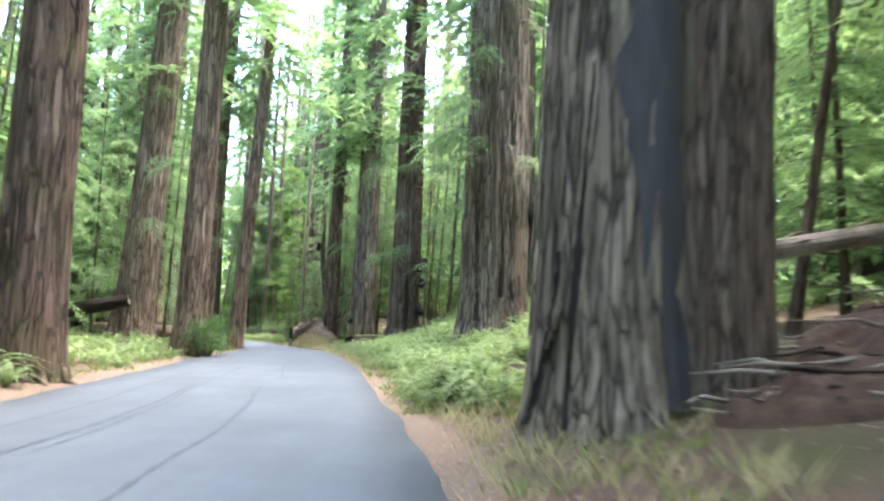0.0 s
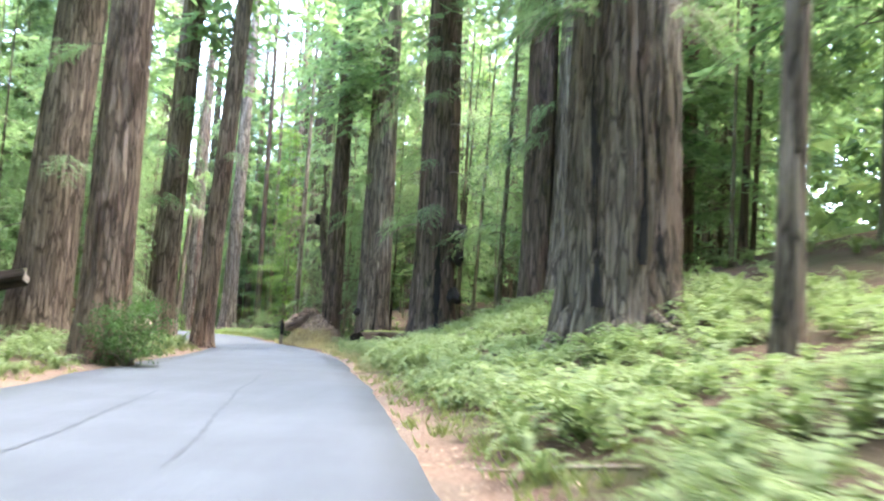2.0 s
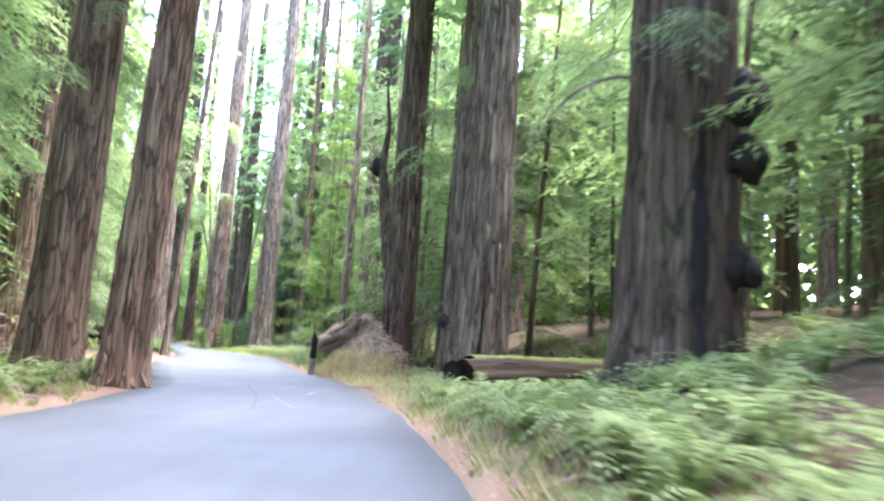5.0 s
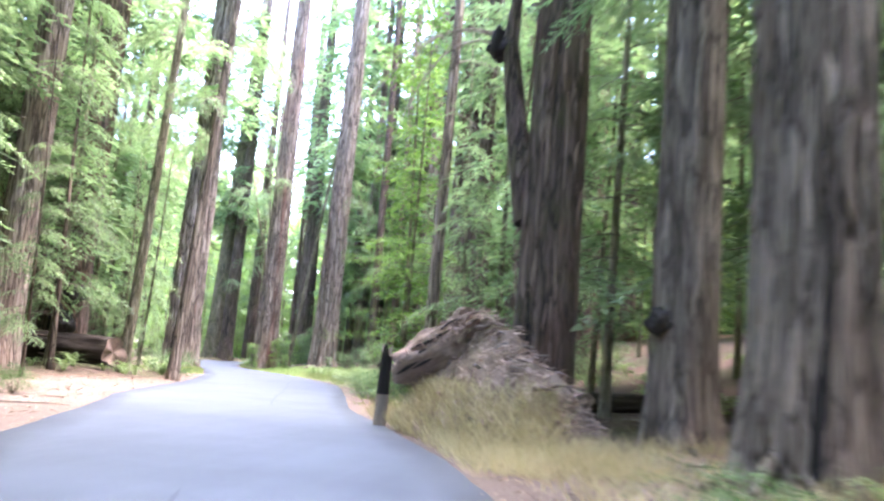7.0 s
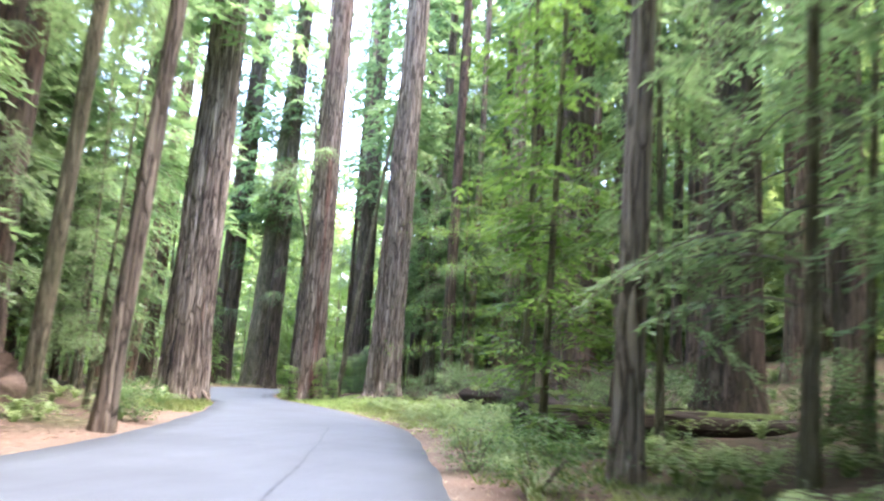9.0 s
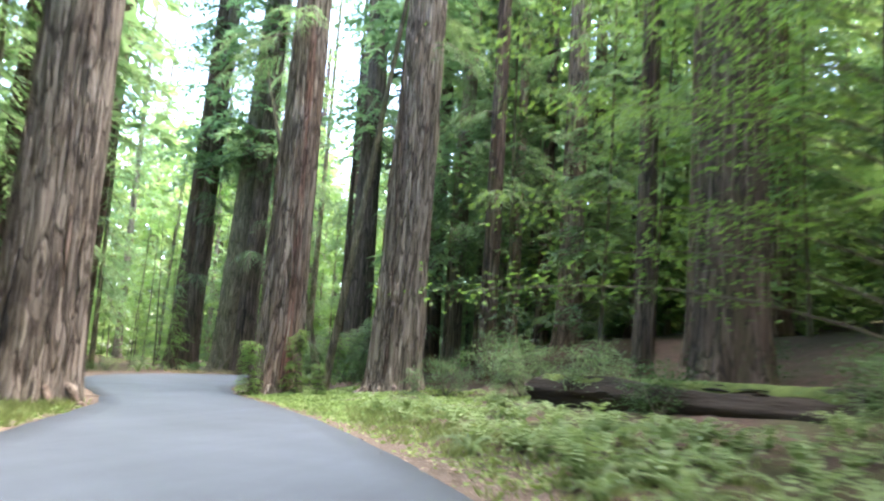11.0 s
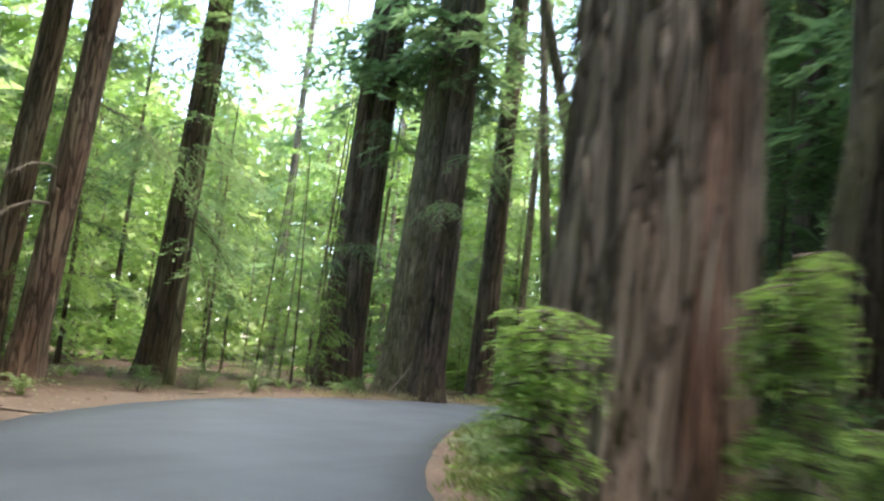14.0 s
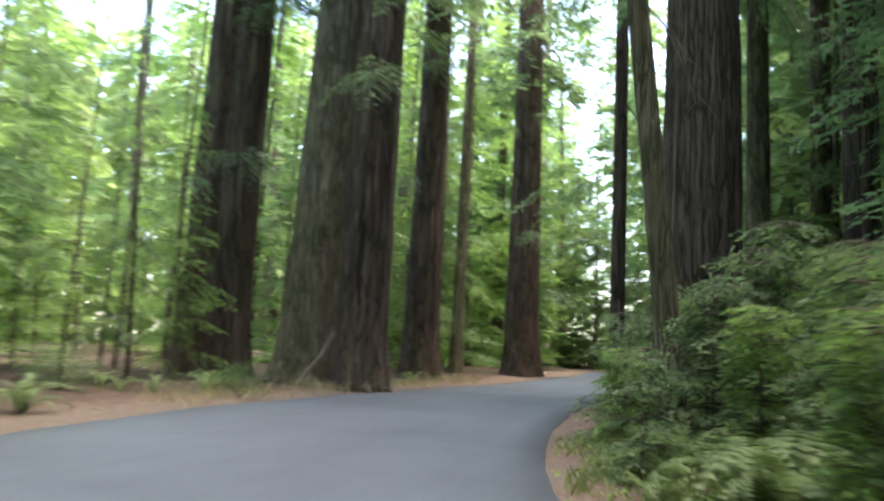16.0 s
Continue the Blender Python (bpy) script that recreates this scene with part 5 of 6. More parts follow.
burl((-2.6, 55.7), -1.55, 55.3, 6.3, 0.42, 1, "black burnt burl on the side of a trunk")
burl((-2.6, 55.7), -1.60, 55.2, 5.2, 0.36, 2, "black burnt burl on the side of a trunk")
burl((-2.6, 55.7), -1.66, 55.2, 3.2, 0.36, 3, "black burnt burl on the side of a trunk")
burl((3.8, 48.6), 5.3, 47.6, 8.8, 0.62, 4, "dark hairy burl on a giant trunk")
burl((-35.0, 93.8), -33.95, 93.1, 3.6, 0.42, 5, "knobbly burl low on a dark trunk")
burl((-35.0, 93.8), -34.3, 92.8, 2.2, 0.5, 6, "knobbly burl low on a dark trunk")
burl((-35.0, 93.8), -34.9, 92.6, 4.4, 0.3, 7, "knobbly burl low on a dark trunk")
burl((-7.6, 72.7), -8.1, 72.2, 2.55, 0.18, 8, "small dark knot on a trunk")
burl((-10.3, 75.0), -11.75, 76.0, 9.35, 0.3, 9, "dark knot at the broken side stem")
TREE_F = TREES[-10.3, 75.0].parent
FOOT_F = np.array(TREE_F.matrix_basis.translation)
mesh_object("broken_side_stem", *tube(np.array([(-10.75, 75.2, 4.8), (-11.2, 75.6, 7.2), (-11.5, 75.9, 9.4), (-11.35, 76.0, 11.2), (-11.6, 76.1, 13.5)]) - FOOT_F,
                                                 [0.36, 0.26, 0.2, 0.1, 0.04], 9), M_BARK_DARK, TREE_F, True)
for k, (dx, dz) in enumerate(((-1.0, 0.0), (-0.6, 0.5), (-0.8, -0.4))):
    share("dead_bough", BARE[1 if k else 0], TREE_F, Matrix.Translation(-TREE_F.matrix_basis.translation) @ pose(-11.7 - 0.05 * k, 76.0, 9.45 + 0.25 * dz, 0, -10 + 12 * k, 188 + 16 * k))
spike([(-52.6, 147.6, 0.2), (-52.1, 147.9, 1.0), (-51.8, 148.2, 1.75)], [0.07, 0.06, 0.04], M_DEADWOOD, "leaning_branch", "pale broken branch leaning against a trunk", "branch")


# ---- understorey ----
for x, y, s, k in ((-6.2, 79.0, 1.0, 1), (-1.0, 69.0, 1.15, 3), (3.4, 61.0, 1.0, 0), (-9.0, 84.0, 1.0, 3), (-4.5, 86.0, 1.1, 1), (14.2, 44.0, 1.2, 3),
                   (13.5, 37.0, 1.2, 2), (12.5, 27.0, 1.1, 2), (13.5, 20.5, 1.0, 2), (16, 31, 1.3, 3), (-1.0, 77.5, 1.1, 0), (8.2, 57.0, 1.1, 1), (12.0, 52.5, 1.2, 2),
                   (-17.0, 34.5, 0.75, 3), (-22.0, 44.0, 0.95, 3), (-16.5, 27.0, 0.8, 0), (-22.5, 52.5, 0.9, 2), (-20.5, 36.0, 1.0, 1), (-25.5, 63.0, 1.0, 0),
                   (-21.5, 69.0, 0.8, 2), (-33.0, 80.0, 0.9, 0), (-27.0, 80.5, 0.6, 2), (-31.5, 95.5, 0.8, 2), (-39.5, 98.0, 1.0, 1), (-35.5, 100.0, 0.7, 0),
                   (-14.6, 91.0, 0.9, 1), (-10.5, 90.0, 1.0, 3), (-22.5, 124.0, 1.0, 0),
                   (-27.0, 127.5, 1.1, 1), (-31.0, 133.5, 1.0, 3), (-20.0, 128.5, 1.1, 3), (-35.0, 138.0, 0.9, 1), (-36.5, 145.5, 1.0, 3), (-40.5, 160.5, 1.0, 0),
                   (-41.5, 170.0, 1.1, 1), (-34.0, 152.0, 1.1, 1), (-60.0, 160.5, 0.9, 0), (-62.0, 145.0, 0.9, 3), (-56.5, 144.8, 0.6, 2), (-60.5, 131.5, 0.8, 2),
                   (-4.4, 76.5, 1.3, 1), (-8.6, 78.6, 1.25, 0), (-10.4, 82.0, 1.2, 1), (-12.6, 85.5, 1.2, 0), (0.6, 53.0, 1.3, 0), (-7.0, 86.5, 1.4, 1),
                   (-20.0, 56.0, 1.2, 1), (-17.6, 52.6, 1.0, 0), (-24.0, 67.0, 1.3, 1), (-31.0, 87.5, 1.2, 0), (-28.5, 78.0, 1.2, 0),
                   (-58.0, 120.5, 0.8, 0), (-52.0, 117.5, 0.8, 2), (-63.0, 137.0, 1.0, 1), (-56.8, 131.0, 0.55, 2), (-47.0, 113.0, 0.8, 3), (-43.0, 108.0, 0.8, 0)):
    young_conifer(x, y, s, k, (k + int(s * 10)) % 3, (x * 37 + y * 11) % 360)


for k, (x, y, s) in enumerate(((-31.5, 80.0, 1.4), (-33.5, 87.0, 1.3), (-29.5, 85.5, 1.0), (-36.5, 92.0, 1.4), (-38.5, 101.5, 1.3), (-42.5, 104.0, 1.4), (-43.0, 109.5, 1.2), (-42.5, 112.5, 1.4), (-38.5, 98.0, 1.2),
                              (-22.5, 63.5, 1.3), (-28.5, 70.0, 1.4), (-20.5, 59.0, 1.1), (-54.5, 134.5, 1.6), (-53.0, 121.0, 1.4), (-47.8, 113.5, 1.5), (-40.5, 107.0, 1.6), (-45.0, 105.0, 1.5), (-50.0, 111.0, 1.5), (-47.5, 119.5, 0.9), (-33.5, 78.0, 1.5), (-40.0, 86.0, 1.5))):
    young_conifer(x, y, s, (1, 3, 0, 3)[k % 4], k % 3, 67 * k)


belt = np.random.default_rng(23)
n_belt = 0
while n_belt < 56:
    x, y = belt.uniform(-85, 32), belt.uniform(15, 225)
    r, l = (float(v[0]) for v in beside(x, y))
    d = max(r, l)
    if r > l and 90 < y < 126 and d < 17:
        continue
    if d < (11.0 if y < 58 or (r > l and y < 90) else 6.0) or d > 24:
        continue
    if (x < -58 and 112 < y < 215 and belt.uniform() < 0.7) or (x < -14 and y < 72 and belt.uniform() < 0.55):
        continue
    if any((x - a) ** 2 + (y - b) ** 2 < (c + 1.6) ** 2 for a, b, c in TAKEN):
        continue
    young_conifer(x, y, belt.uniform(0.9, 1.75), int(belt.integers(4)), int(belt.integers(3)), belt.uniform(0, 360))
    n_belt += 1


sap = np.random.default_rng(61)
n_sap = 0
while n_sap < 34:
    x, y = sap.uniform(-72, -53), sap.uniform(114, 172)
    r, l = (float(v[0]) for v in beside(x, y))
    if l < 3.0 or any((x - a) ** 2 + (y - b) ** 2 < (c + 0.9) ** 2 for a, b, c in TAKEN):
        continue
    ob = base("sapling", x, y, height(x, y) - 0.05, sap.uniform(0, 360))
    s = sap.uniform(0.55, 0.95)
    share("trunk", SLIM[n_sap % 3], ob, Matrix.Diagonal((s * 0.7, s * 0.7, s * 0.95, 1)))
    share("crown", LIGHT_CROWNS[n_sap % 2], ob, Matrix.Diagonal((s * 0.8, s * 0.8, s, 1)))
    TAKEN.append((x, y, 0.3))
    tagged(ob, "thin sapling with light yellow-green sprays", "sapling", "saplings beyond the bend")
    n_sap += 1


def green_tree(x, y, s, k):
    ob = base("leafy_tree", x, y, height(x, y) - 0.05, (x * 53) % 360)
    share("trunk", SLIM[k], ob, Matrix.Diagonal((s, s, s * 1.25, 1)))
    share("crown", GREEN_CROWNS[k], ob, Matrix.Diagonal((s, s, s, 1)))
    TAKEN.append((x, y, 0.4))
    return tagged(ob, "slender tree with bright green translucent leaves", "tree", "bright green trees behind the bank")


for x, y, s, k in ((-16.6, 90.2, 0.95, 0), (-18.0, 94.6, 1.1, 1)):
    green_tree(x, y, s, k)


def overhanging_maple(x, y, tips):
    """A maple whose long thin limbs reach out over the verge, each with a flat layer of broad bright leaves."""
    z = height(x, y) - 0.1
    ob = base("maple_tree", x, y, z)
    rng = np.random.default_rng(83)
    mesh_object("trunk", *tube([(0, 0, 0), (-0.1, -0.1, 2.2), (-0.35, -0.1, 4.6), (-0.5, 0.1, 7.5), (-0.45, 0.2, 10.5)], [0.13, 0.11, 0.09, 0.065, 0.02], 9), M_BARK_MOSS, ob, True)
    for tx, ty, tz in tips:
        end = np.array([tx - x, ty - y, tz - z])
        root = np.array([-0.35, 0, min(max(end[2] - 0.9, 1.5), 9.5)])
        t = np.linspace(0, 1, 6)[:, None]
        line = root + (end - root) * t + np.array([0, 0, 0.7]) * np.sin(np.pi * t) * 0.7
        mesh_object("limb", *tube(line, np.linspace(0.035, 0.006, 6), 5), M_TWIG, ob, True)
        n = 620
        c = line[rng.integers(2, 6, n)] + rng.normal(0, 1, (n, 3)) * np.array([0.62, 0.62, 0.16])
        way = rng.normal(0, 1, (n, 3)) * np.array([1, 1, 0.25]) + np.array([-0.5, -0.2, -0.25])
        up = np.array([0, 0, 1.0]) + rng.normal(0, 0.35, (n, 3))
        mesh_object("foliage", *kites(c, way, up, rng.uniform(0.06, 0.13, n), rng.uniform(0.04, 0.085, n)), M_MAPLE, ob)
    return tagged(ob, "maple with bright green leaves on limbs reaching over the verge", "tree")


overhanging_maple(-15.6, 104.6, [(-23.2, 102.1, 2.7), (-22.6, 102.6, 4.2), (-22.1, 102.8, 5.9), (-21.3, 103.2, 3.5), (-20.5, 103.2, 5.2), (-21.6, 102.0, 7.2), (-20.0, 102.4, 7.7),
                                 (-19.6, 104.2, 4.3), (-22.8, 103.6, 7.4), (-20.8, 104.6, 6.4), (-19.0, 102.4, 6.2), (-21.9, 104.4, 8.6)])


def shrub(x, y, s, k, label="dark green leafy shrub", group="shrubs under the trees", squash=1.0):
    ob = base("shrub", x, y, height(x, y) - 0.04, (x * 91 + y * 17) % 360)
    for name, me in zip(("foliage", "branchwork"), SHRUBS[k]):
        share(name, me, ob, Matrix.Diagonal((s, s, s * squash, 1)))
    return tagged(ob, label, "shrub", group)


shrub(-11.55, 40.7, 1.22, 0, "round dark green shrub at the road's edge", squash=1.55)
for x, y, s, k in ((-24.5, 117.5, 1.2, 2), (-22.0, 114.5, 1.1, 2), (-26.3, 122.5, 1.2, 2), (-20.2, 111.0, 1.0, 1), (-27.5, 119.0, 0.9, 2), (-18.0, 114.0, 1.2, 1), (-33.0, 124.0, 0.9, 1),
                   (-39.7, 136.4, 1.15, 2), (-38.3, 134.4, 1.1, 1), (-37.2, 139.0, 1.4, 2), (-40.6, 140.6, 1.2, 2), (-36.3, 135.0, 1.2, 2), (-42.0, 144.5, 1.1, 1), (-38.9, 142.0, 1.5, 2),
                   (-11.0, 87.5, 1.0, 1), (-8.6, 90.5, 1.1, 2), (-14.2, 97.0, 1.0, 2), (-13.0, 101.0, 1.2, 1), (-16.5, 103.5, 1.0, 2), (-10.5, 94.0, 1.2, 2), (-15.8, 108.0, 1.1, 1), (-4.0, 78.5, 1.1, 2), (-1.5, 73.5, 1.1, 1), (0.5, 64.5, 1.0, 2), (-16.2, 85.0, 0.8, 1), (-17.6, 87.6, 0.7, 2), (-8.2, 63.5, 0.6, 1), (-7.3, 60.4, 0.55, 2), (-52.0, 143.5, 0.6, 1), (-53.2, 135.0, 0.6, 2), (-55.2, 141.0, 0.7, 2),
                   (-51.8, 131.0, 0.5, 1), (-58.0, 128.5, 0.9, 2), (-27.7, 92.5, 0.8, 1), (-29.8, 94.5, 0.7, 2), (-22.8, 74.8, 0.5, 1), (-15.7, 32.0, 0.8, 2), (-13.9, 46.5, 0.5, 1)):
    shrub(x, y, s, k)
for x, y, s, k in ((-35.25, 118.8, 0.8, 0), (-33.55, 119.2, 0.72, 0), (-33.0, 120.2, 0.5, 0), (-38.4, 133.2, 0.7, 1), (-39.9, 134.8, 0.8, 1), (-37.4, 136.6, 1.0, 1),
                   (-36.9, 133.6, 0.9, 1), (-38.8, 138.4, 1.0, 1), (-27.0, 112.5, 0.4, 1), (-24.0, 111.5, 0.55, 1),
                   (-41.3, 137.4, 0.75, 1), (-40.7, 138.6, 0.95, 1), (-39.2, 131.2, 0.62, 0), (-40.2, 132.9, 0.7, 0), (-40.8, 135.6, 0.75, 0), (-41.2, 137.6, 0.8, 1), (-39.6, 136.8, 1.0, 0), (-38.0, 135.2, 1.0, 0), (-36.6, 131.8, 0.9, 0), (-35.6, 134.6, 1.2, 1),
                   (-41.6, 140.2, 0.9, 0), (-40.2, 139.2, 1.1, 1), (-39.4, 141.4, 1.2, 0), (-37.8, 140.8, 1.3, 1), (-38.9, 129.4, 0.45, 0), (-37.2, 129.3, 0.7, 1),
                   (-42.1, 135.8, 0.5, 1), (-42.5, 138.3, 0.6, 0), (-42.8, 140.8, 0.7, 1), (-43.1, 143.6, 0.75, 0), (-42.2, 142.4, 0.9, 1)):
    ob = base("redwood_sprout", x, y, height(x, y) - 0.04, (x * 71) % 360)
    share("crown", SPROUTS[k], ob, Matrix.Diagonal((s, s, s * (1.35 if -34 < x < -33.2 else 1.0), 1)))
    share("stem", SLIM[k], ob, Matrix.Diagonal((s * 0.45, s * 0.45, s * 0.17, 1)))
    tagged(ob, "bushy young redwood sprout with fresh green needles", "sapling", "sprouts at the bend")


# ---- the wood behind ----
def free_spot(x, y, gap):
    r, l = (float(v[0]) for v in beside(x, y))
    if max(r, l) < gap:
        return False
    return all((x - a) ** 2 + (y - b) ** 2 > (c + 0.8) ** 2 for a, b, c in TAKEN)


rng = np.random.default_rng(91)
count = 0
while count < 165:
    # Negative y puts unseen trees behind the start, which block the light from there.
    x, y = rng.uniform(-125, 55), rng.uniform(-55, 240)
    gap = 13.0 if y < 112 else 11.0
    if not free_spot(x, y, gap) or max(float(v[0]) for v in beside(x, y)) > 58 or (x < -66 and 115 < y < 215 and count % 3):
        continue
    r = rng.choice([0.35, 0.5, 0.7, 0.95, 1.2], p=[0.28, 0.28, 0.22, 0.14, 0.08])
    ob = base("redwood_tree", x, y, height(x, y) - 0.1, rng.uniform(0, 360))
    share("trunk", POLES[int(rng.integers(5))], ob, Matrix.Diagonal((r, r, rng.uniform(1.1, 1.5), 1)))
    share("crown", HIGH_CROWNS[count % 2], ob, Matrix.Diagonal((0.9, 0.9, rng.uniform(0.85, 1.15), 1)))
    TAKEN.append((x, y, r + 0.5))
    tagged(ob, "tall redwood standing deeper in the forest", "tree", "redwoods deeper in the forest")
    count += 1
FAR_SPOTS = []
tries = 0
while len(FAR_SPOTS) < 112 and tries < 6000:
    tries += 1
    x, y = rng.uniform(-135, 60), rng.uniform(-25, 265)
    r, l = (float(v[0]) for v in beside(x, y))
    if max(r, l) < (15 if y < 108 else 17) or max(r, l) > 75 or not free_spot(x, y, 10):
        continue
    if (x < -70 and 118 < y < 215 and tries % 3) or (x < -58 and 108 < y < 215 and tries % 2) or any((x - a) ** 2 + (y - b) ** 2 < 49 for a, b in FAR_SPOTS):
        continue
    FAR_SPOTS.append((x, y))
# Spots near y -45 are unseen and only close off light behind the start.
FAR_SPOTS += [(-48, 104), (-55, 99), (-62, 106), (-52, 92), (-60, 90), (-68, 98), (-45, 97), (-58, 113), (-66, 116), (-50, 84), (-43.5, 87), (-58, 172), (-63, 180), (-66, 168), (-57, 182), (-64, 200), (-60, 215), (-68, 138), (-76, 160), (-72, 148), (-75, 128), (-70, 190), (-73, 171), (-50, 200), (-47, 206), (-45, 190), (-46.5, 222), (-34, 176), (-36, 205), (-40, 214), (-24, 141), (-28.5, 147), (-19.5, 138), (-32, 161), (-25, 166), (-19, 151), (-14, 129), (-9, 123), (-36.5, 160), (-33, 170), (-37, 180), (-29, 153), (-37.5, 192), (-31, 186), (-22, 158), (-54, 187), (-57.5, 197), (-53, 206), (-61, 211), (-55, 221), (-62, 189), (-47.5, 216), (4, -44), (-3, -50), (-10, -46), (-37, 228), (-44, 232), (-30, 236), (-51, 226), (-40, 240)]
TALL_FROM = len(FAR_SPOTS)
FAR_SPOTS += [(-60, 199), (-61, 208), (-38.5, 183), (-37, 196), (-34, 199), (-35, 215), (-33, 224), (-30, 209), (-36.5, 172), (-33.5, 180)]
for n, (x, y) in enumerate(FAR_SPOTS):
    s = rng.uniform(0.75, 1.15)
    ob = base("young_conifer", x, y, height(x, y) - 0.1, rng.uniform(0, 360))
    share("trunk", SLIM[n % 3], ob, Matrix.Diagonal((s * 1.6, s * 1.6, s * 1.8, 1)))
    # Distant crowns get the brighter greens in place of sun on them.
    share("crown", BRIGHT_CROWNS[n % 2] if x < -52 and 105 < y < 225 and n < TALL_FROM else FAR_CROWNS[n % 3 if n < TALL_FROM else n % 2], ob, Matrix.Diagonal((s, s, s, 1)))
    tagged(ob, "leafy conifer far off in the forest", "tree", "leafy trees far off")


def far_woods():
    """The closed wood beyond: crown upon crown of leaf sprays, with an uneven top."""
    rng = np.random.default_rng(55)
    spots = np.stack([rng.uniform(-160, 90, 16000), rng.uniform(-110, 300, 16000)], -1)
    r, l = beside(spots[:, 0], spots[:, 1])
    d = np.maximum(r, l)
    spots = spots[(d > 44) & (d < 78)][:2300]
    low = np.exp(-(((spots[:, 0] + 105) / 45) ** 2 + ((spots[:, 1] - 175) / 55) ** 2))
    tall = rng.uniform(36, 58, len(spots)) * (1 - 0.42 * low)
    per = 110
    c = np.repeat(np.column_stack([spots, rise(spots[:, 0], spots[:, 1])]), per, 0)
    h = np.repeat(tall, per)
    u = rng.uniform(0, 1, len(c)) ** 0.9
    rad = (1.15 - u) * rng.uniform(0.3, 1.0, len(c)) * 6.0
    a = rng.uniform(0, 6.28, len(c))
    p = c + np.stack([rad * np.cos(a), rad * np.sin(a), u * h], -1)
    way = np.stack([np.cos(a), np.sin(a), rng.normal(-0.45, 0.3, len(c))], -1)
    up = np.array([0, 0, 1.0]) + rng.normal(0, 0.7, (len(c), 3))
    v, f = blades_of(p, way, up, rng.uniform(1.1, 2.5, len(c)), rng.uniform(0.7, 1.4, len(c)))
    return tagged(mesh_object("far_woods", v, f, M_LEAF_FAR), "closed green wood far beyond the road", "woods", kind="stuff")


far_woods()
count = 0
while count < 90:
    x, y = rng.uniform(-85, 25), rng.uniform(0, 190)
    if not free_spot(x, y, 7.0) or (84 < y < 118 and -30 < x < -8):
        continue
    s = rng.uniform(0.6, 1.3)
    ob = base("young_tree", x, y, height(x, y) - 0.1, rng.uniform(0, 360))
    share("trunk", SLIM[count % 3], ob, Matrix.Diagonal((s, s, s * 1.2, 1)))
    tagged(ob, "thin bare pole of a young tree", "tree", "thin poles among the trees")
    count += 1


# ---- ferns, grass and litter ----
def patch_points(rng, n, side, ylo, yhi, dlo, dhi):
    """Places beside the road: side 'r' or 'l', between dlo and dhi metres from its edge."""
    line = EDGE_R if side == "r" else EDGE_L
    pick = line[(line[:, 1] > ylo) & (line[:, 1] < yhi)]
    i = rng.integers(0, len(pick) - 1, n)
    d = pick[np.minimum(i + 1, len(pick) - 1)] - pick[np.maximum(i - 1, 0)]
    d = unit(d)
    out = np.stack([d[:, 1], -d[:, 0]], -1) * (1 if side == "r" else -1)
    return pick[i] + out * (dlo + (dhi - dlo) * rng.uniform(0, 1, (n, 1)) ** 1.2) + rng.normal(0, 0.3, (n, 2))


rng = np.random.default_rng(17)
places = np.concatenate([
    patch_points(rng, 760, "r", 15.5, 61, 0.9, 9.5), patch_points(rng, 80, "r", 78, 104, 3.5, 15.0), patch_points(rng, 150, "r", 20, 58, 8.0, 22.0), patch_points(rng, 26, "r", 14, 19, 0.8, 2.2),
    patch_points(rng, 150, "l", 27, 52, 0.8, 8.0), patch_points(rng, 20, "l", 8, 26, 1.4, 6.0), patch_points(rng, 40, "r", 58, 66, 4.0, 16.0), patch_points(rng, 40, "r", 66, 76, 8.0, 16.0),
    patch_points(rng, 40, "r", 80, 104, 1.2, 6.0), patch_points(rng, 40, "r", 102, 111, 1.8, 5.5), patch_points(rng, 16, "r", 96, 103, 1.6, 4.5), patch_points(rng, 22, "l", 86, 104, 1.0, 6.0),
    patch_points(rng, 40, "r", 125, 142, 0.6, 5.0), patch_points(rng, 25, "l", 56, 66, 1.5, 6.0), patch_points(rng, 24, "l", 118, 160, 2.0, 9.0)])
places = np.concatenate([places, [(-6.6, 59.6), (-5.7, 60.3), (-4.9, 61.2), (-6.0, 58.8), (-4.2, 62.2), (-3.4, 62.6), (0.35, 34.2), (0.75, 33.3), (1.5, 33.0), (2.4, 32.9), (0.1, 35.4), (1.1, 32.2), (3.3, 33.2), (-8.8, 18.2), (-9.2, 17.6), (-10.0, 18.2), (-8.6, 19.3), (-9.9, 17.0)]])
pr, pl = beside(places[:, 0], places[:, 1])
places = places[(np.maximum(pr, pl) > 0.7) & ~((places[:, 1] < 23.5) & (pr > 2.6))]
taken = np.array(TAKEN)
clear = (np.hypot(places[:, :1] - taken[:, 0], places[:, 1:] - taken[:, 1]) > taken[:, 2] - 0.35).all(1)
places = places[clear]
pz = rise(places[:, 0], places[:, 1])
pr, pl = beside(places[:, 0], places[:, 1])
order = np.argsort(np.maximum(pr, pl))
near, rest = order[:205], order[205:]
for n, i in enumerate(near):
    s = rng.uniform(0.8, 1.4) * (0.8 if max(pr[i], pl[i]) < 1.4 else 1.1)
    ob = new("sword_fern")
    ob.matrix_basis = pose(places[i, 0], places[i, 1], pz[i] - 0.05, rng.normal(0, 5), rng.normal(0, 5), rng.uniform(0, 360)) @ Matrix.Diagonal((s, s, s, 1))
    for k in range(17):
        q = rng.uniform(0.65, 1.2)
        share("frond", FRONDS[int(rng.integers(8))], ob, pose(0, 0, 0, rng.normal(0, 6), rng.normal(0, 6), k * 137.5 + rng.normal(0, 15)) @ Matrix.Diagonal((q, q, q, 1)))
    tagged(ob, "bright green sword fern with arching fronds", "fern", "ferns beside the road")
vs, fs, off = [], [], 0
